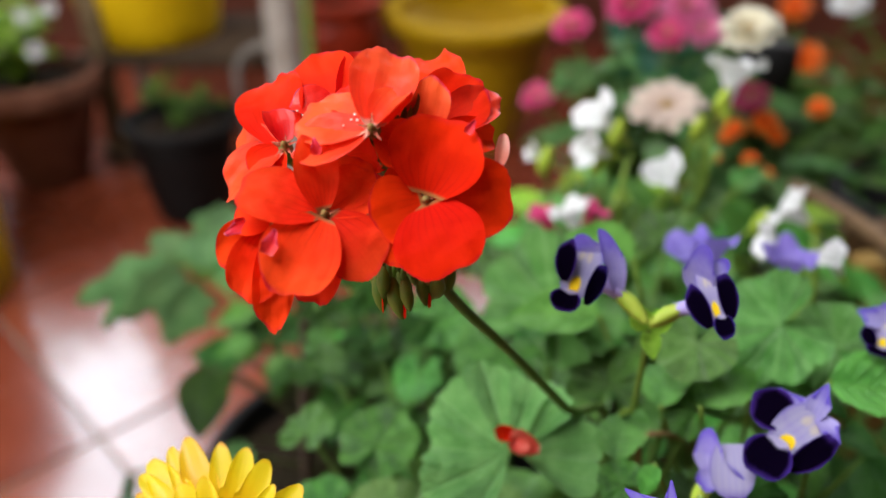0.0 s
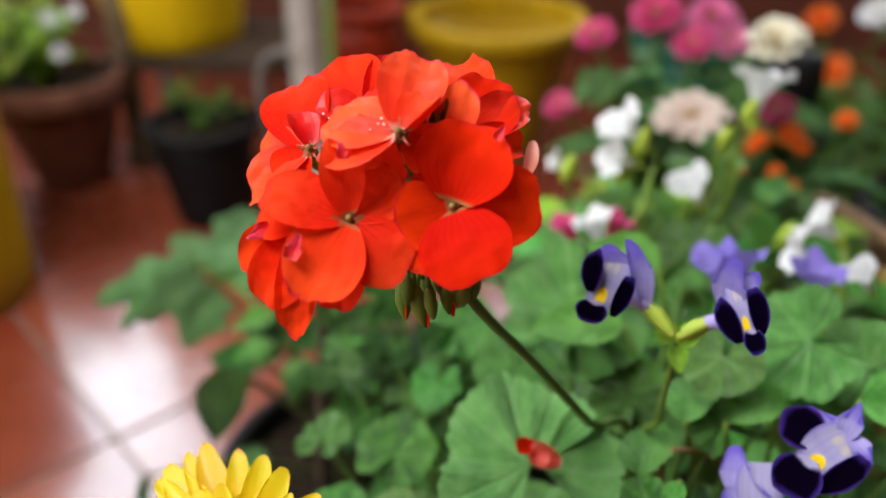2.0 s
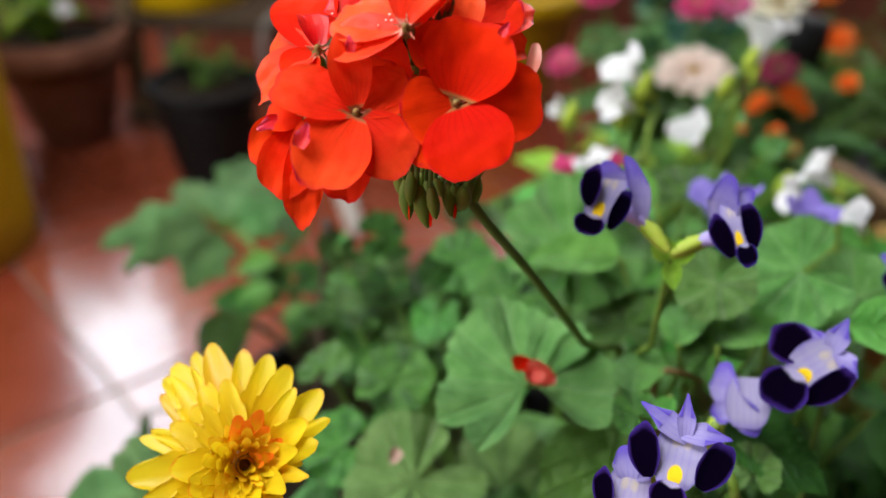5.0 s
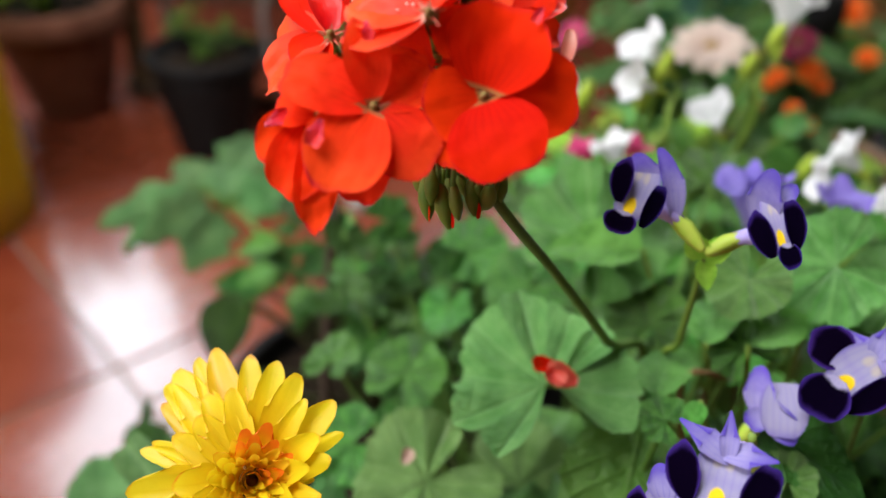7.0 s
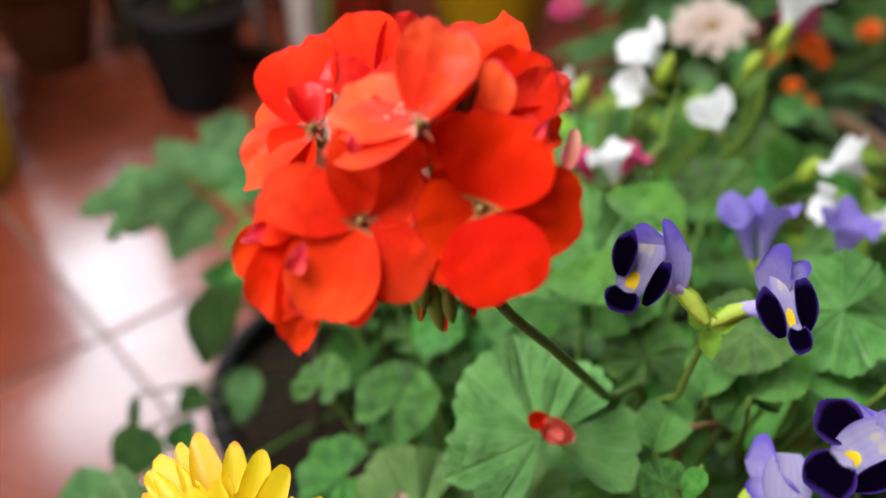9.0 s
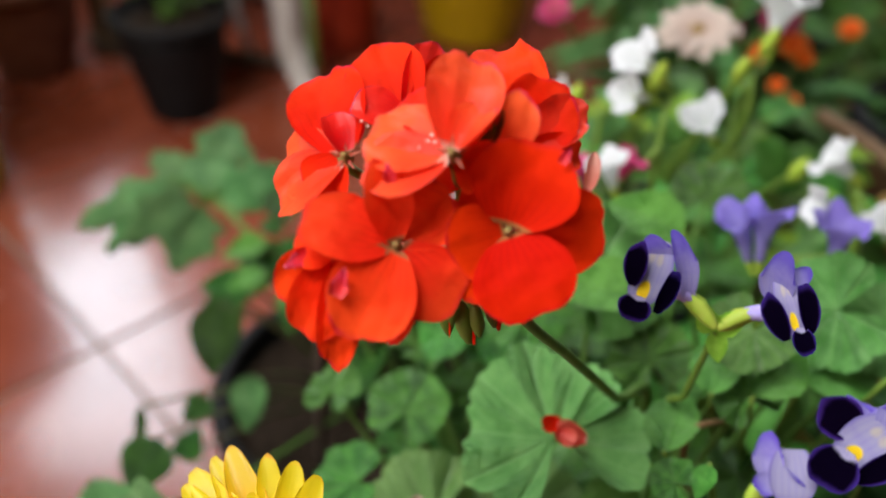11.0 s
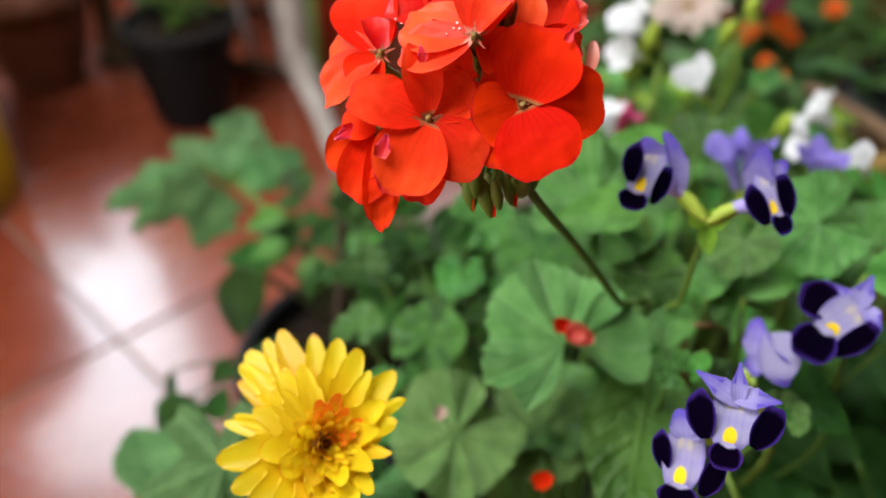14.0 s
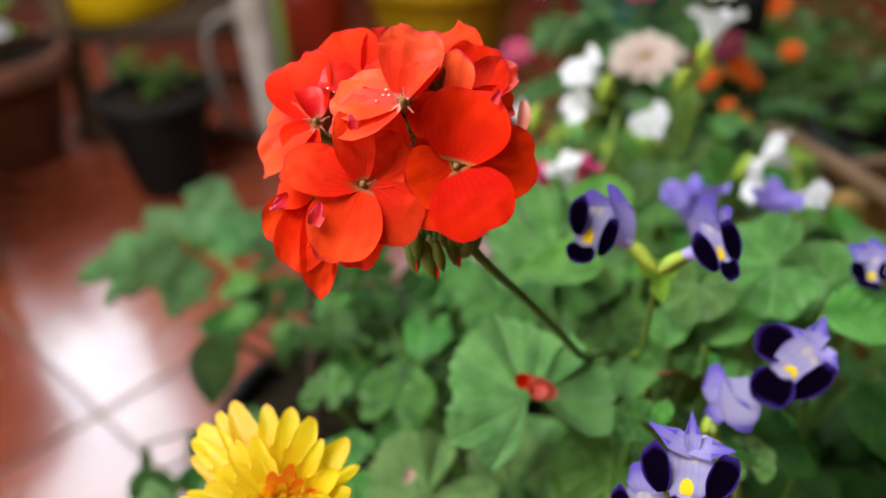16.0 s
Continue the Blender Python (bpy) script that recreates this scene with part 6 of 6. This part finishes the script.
# ---- flowers further back ----
def daisy(parent, loc, normal, radius, paint, rows=2, count=14, eye=CENTRE, dome=25):
    """A many-petalled flower head; returns its mesh part with the petals under it."""
    m = facing(loc, normal, rnd.uniform(0, 360))
    f = part("flower_head", lathe("flower_head", [(0.0, 0.005), (radius * 0.16, 0.004), (radius * 0.24, 0.0), (radius * 0.12, -0.008), (0.001, -0.011)], 14), eye, parent, "", m)
    for k in range(rows):
        pm = petal(radius * (0.86 - 0.22 * k), radius * 0.42, 6 + dome * k, -12, 0.3, 0.05, 0.4, 0.62, k, 7, 5)
        for i in range(count - 2 * k):
            a = 360 * (i + 0.5 * k) / (count - 2 * k) + rnd.uniform(-6, 6)
            part("ray_petal", pm, paint, f, "", m @ pose(0, 0, 0.002 * k, 0, 0, a) @ pose(radius * 0.14, 0, 0, rnd.uniform(-15, 15), rnd.uniform(-8, 8)))
    return f


def flower_plant(name, base, label, heads, bush_spec, leaf, meshes, seed, size, stem=STEM):
    base = Vector(base)
    p = thing(name, base, label, "flowering plant")
    for loc, n, radius, paint, rows, count, dome in heads:
        daisy(p, loc, n, radius, paint, rows, count, ORANGE if paint == ORANGE else CENTRE, dome)
        end = Vector(loc) - Vector(n).normalized() * 0.010
        part("stem", tube("stem", [base, base.lerp(end, 0.6) + Vector((0, -0.01, 0.03)), end], [0.003, 0.0026, 0.0022], 7), stem, p)
    r = random.Random(seed)
    for centre, spread, n, *own in bush_spec:
        for mesh, m, tip in bush(base, centre, spread, n, own[0] if own else size, meshes, r):
            stalk("leaf_stalk", base, tip, 0.0018, 0.0012, stem, p, 0.03)
            part("leaf", mesh, leaf, p, "", m)
    return p


flower_plant("zinnia", (0.235, 0.960, 0.268), "pink, mauve and cream zinnias over pale green leaves", [
    ((0.1997, 0.7043, 0.5756), (-0.1879, -0.2465, 0.9507), .036, CREAM, 2, 11, 10), ((0.2856, 0.7744, 0.6243), (-0.2034, -0.3847, 0.9004), .030, IVORY, 2, 11, 30),
    ((0.2102, 0.9375, 0.6046), (-0.2786, -0.4759, 0.8342), .031, PINK, 3, 13, 22), ((0.2713, 0.9362, 0.6025), (-0.1571, -0.4794, 0.8634), .031, MAUVE, 3, 13, 22),
    ((0.2478, 0.9114, 0.5806), (-0.2353, -0.5291, 0.8153), .024, PINK, 2, 13, 22), ((0.287, 0.914, 0.5848), (-0.0857, -0.54, 0.8373), .026, MAUVE, 2, 12, 22),
    ((0.1422, 0.9255, 0.5847), (-0.3611, -0.3945, 0.845), .024, PINK, 2, 12, 22), ((0.1045, 0.885, 0.5172), (-0.3197, -0.3642, 0.8747), .020, PINK, 2, 12, 22),
    ((0.3129, 0.8083, 0.5449), (-0.22, -0.4746, 0.8523), .022, MAROON, 2, 12, 22)],
    [((0.26, 0.86, 0.44), (0.13, 0.14, 0.09), 60), ((0.235, 0.90, 0.52), (0.06, 0.06, 0.06), 18), ((0.172, 0.84, 0.545), (0.065, 0.04, 0.045), 22, 0.040)], MUM_LEAF, SLIM, 31, 0.085)
flower_plant("marigold", (0.470, 1.060, 0.248), "orange marigolds over feathery dark green foliage", [
    ((0.3319, 0.8069, 0.5178), (-0.34, -0.51, 0.79), 0.015, ORANGE, 3, 12, 20),
    ((0.3021, 0.8048, 0.512), (-0.31, -0.51, 0.8), 0.011, ORANGE, 3, 12, 20),
    ((0.2916, 0.7952, 0.5072), (-0.3, -0.51, 0.81), 0.008, ORANGE, 3, 12, 20),
    ((0.3105, 0.7696, 0.4925), (-0.32, -0.49, 0.81), 0.009, ORANGE, 3, 12, 20),
    ((0.3249, 0.7583, 0.4814), (-0.33, -0.47, 0.82), 0.008, ORANGE, 3, 12, 20),
    ((0.3473, 0.806, 0.5035), (-0.35, -0.5, 0.8), 0.010, ORANGE, 3, 12, 20),
    ((0.3989, 0.8369, 0.5223), (-0.38, -0.5, 0.78), 0.013, ORANGE, 3, 12, 20),
    ((0.2792, 0.781, 0.4909), (-0.29, -0.5, 0.82), 0.006, ORANGE, 3, 12, 20)],
    [((0.42, 0.92, 0.36), (0.20, 0.16, 0.09), 120)], FERN_LEAF, SLIM, 33, 0.060)
flower_plant("far_marigold", (0.720, 1.620, 0.188), "bright orange marigolds above dark foliage", [
    ((0.6477, 1.461, 0.3698), (-0.3795, -0.6044, 0.7005), .038, ORANGE, 4, 15, 20), ((0.6546, 1.56, 0.4374), (-0.3393, -0.4369, 0.833), .032, ORANGE, 4, 15, 20)],
    [((0.70, 1.58, 0.30), (0.20, 0.14, 0.10), 60)], FERN_LEAF, SLIM, 34, 0.075)
flower_plant("feathery_plant", (0.760, 1.150, 0.228), "feathery green plant with a white flower", [
    ((0.5611, 1.162, 0.5506), (-0.365, -0.3557, 0.8604), .028, WHITE, 2, 12, 15)],
    [((0.62, 1.02, 0.40), (0.22, 0.16, 0.12), 150)], FERN_LEAF, SLIM, 35, 0.060)
# the white heads stand in for bright glints among the leaves
flower_plant("potted_bush", (-0.895, 1.735, 0.223), "leafy lime-green plant with white rosettes standing in for window glints", [
    ((-0.8157, 1.621, 0.4019), (0.4438, -0.6723, 0.5925), .018, WHITE, 1, 8, 10), ((-0.7818, 1.567, 0.3517), (0.4318, -0.6565, 0.6185), .018, WHITE, 1, 8, 10), ((-0.7853, 1.669, 0.4053), (0.4227, -0.6882, 0.5897), .018, WHITE, 1, 8, 10)],
             [((-0.945, 1.69, 0.36), (0.115, 0.12, 0.11), 130)], VARIEGATED_LEAF, BLADES, 36, 0.048)
flower_plant("seedling", (-0.530, 1.575, 0.184), "small lime-green seedling in a black pot", [],
             [((-0.515, 1.60, 0.255), (0.07, 0.04, 0.05), 16)], LIME_LEAF, BLADES, 37, 0.035)


# dark lantern and the trough beside the flowers
solid("garden_lantern", lathe("garden_lantern", [(0.0, 0.0), (0.05, 0.0), (0.05, 0.01), (0.022, 0.02), (0.022, 0.05), (0.022, 0.38), (0.026, 0.41), (0.036, 0.45), (0.044, 0.51), (0.042, 0.535), (0.0, 0.54)], 24), BLACK_PLASTIC,
      "black plastic garden lantern on a thin post", "lantern", m=pose(0.398, 1.015, 0.0))


def wooden_trough():
    w = thing("wooden_trough", (0.58, 0.66, 0.0), "narrow ochre wooden planter trough of dark soil", "planter")
    turn = pose(0.335, 0.575, 0.0, 0, 0, 8)
    part("front_board", box("front_board", 0, -0.012, 0, 0.50, 0.012, 0.495, 0.003), OCHRE_WOOD, w, "ochre front board", turn)
    part("side_board", box("side_board", 0, 0.014, 0, 0.020, 0.13, 0.44, 0.003), BROWN_WOOD, w, "brown side board", turn)
    part("side_board", box("side_board", 0.480, 0.014, 0, 0.50, 0.13, 0.44, 0.003), BROWN_WOOD, w, "brown side board", turn)
    part("back_board", box("back_board", 0, 0.132, 0, 0.50, 0.150, 0.44, 0.003), BROWN_WOOD, w, "brown back board", turn)
    part("soil", box("soil", 0.022, 0.014, 0.02, 0.478, 0.130, 0.40, 0.004), SOIL, w, "dark soil", turn)
    a, b = Vector((0.3446, 0.7346, 0.4805)), Vector((0.3555, 0.5648, 0.5085))
    solid("wooden_stick", tube("wooden_stick", [a, a.lerp(b, 0.5) + Vector((0, 0, 0.004)), b + (b - a) * 0.6], [0.007, 0.008, 0.008], 10), BROWN_WOOD, "rough brown wooden stick laid across a planter", "stick")


wooden_trough()


# dark foliage beside the torenias
pot("foliage_pot", (0.300, 0.235, 0.0), 0.10, 0.075, 0.30, BLACK_PLASTIC, "black plastic pot under dark broad leaves", 0.008, 0.02, 0.03)
flower_plant("foliage_plant", (0.300, 0.235, 0.268), "dark green plant with broad toothed leaves", [],
             [((0.235, 0.235, 0.445), (0.10, 0.11, 0.045), 56)], DARK_LEAF, BLADES, 38, 0.068)
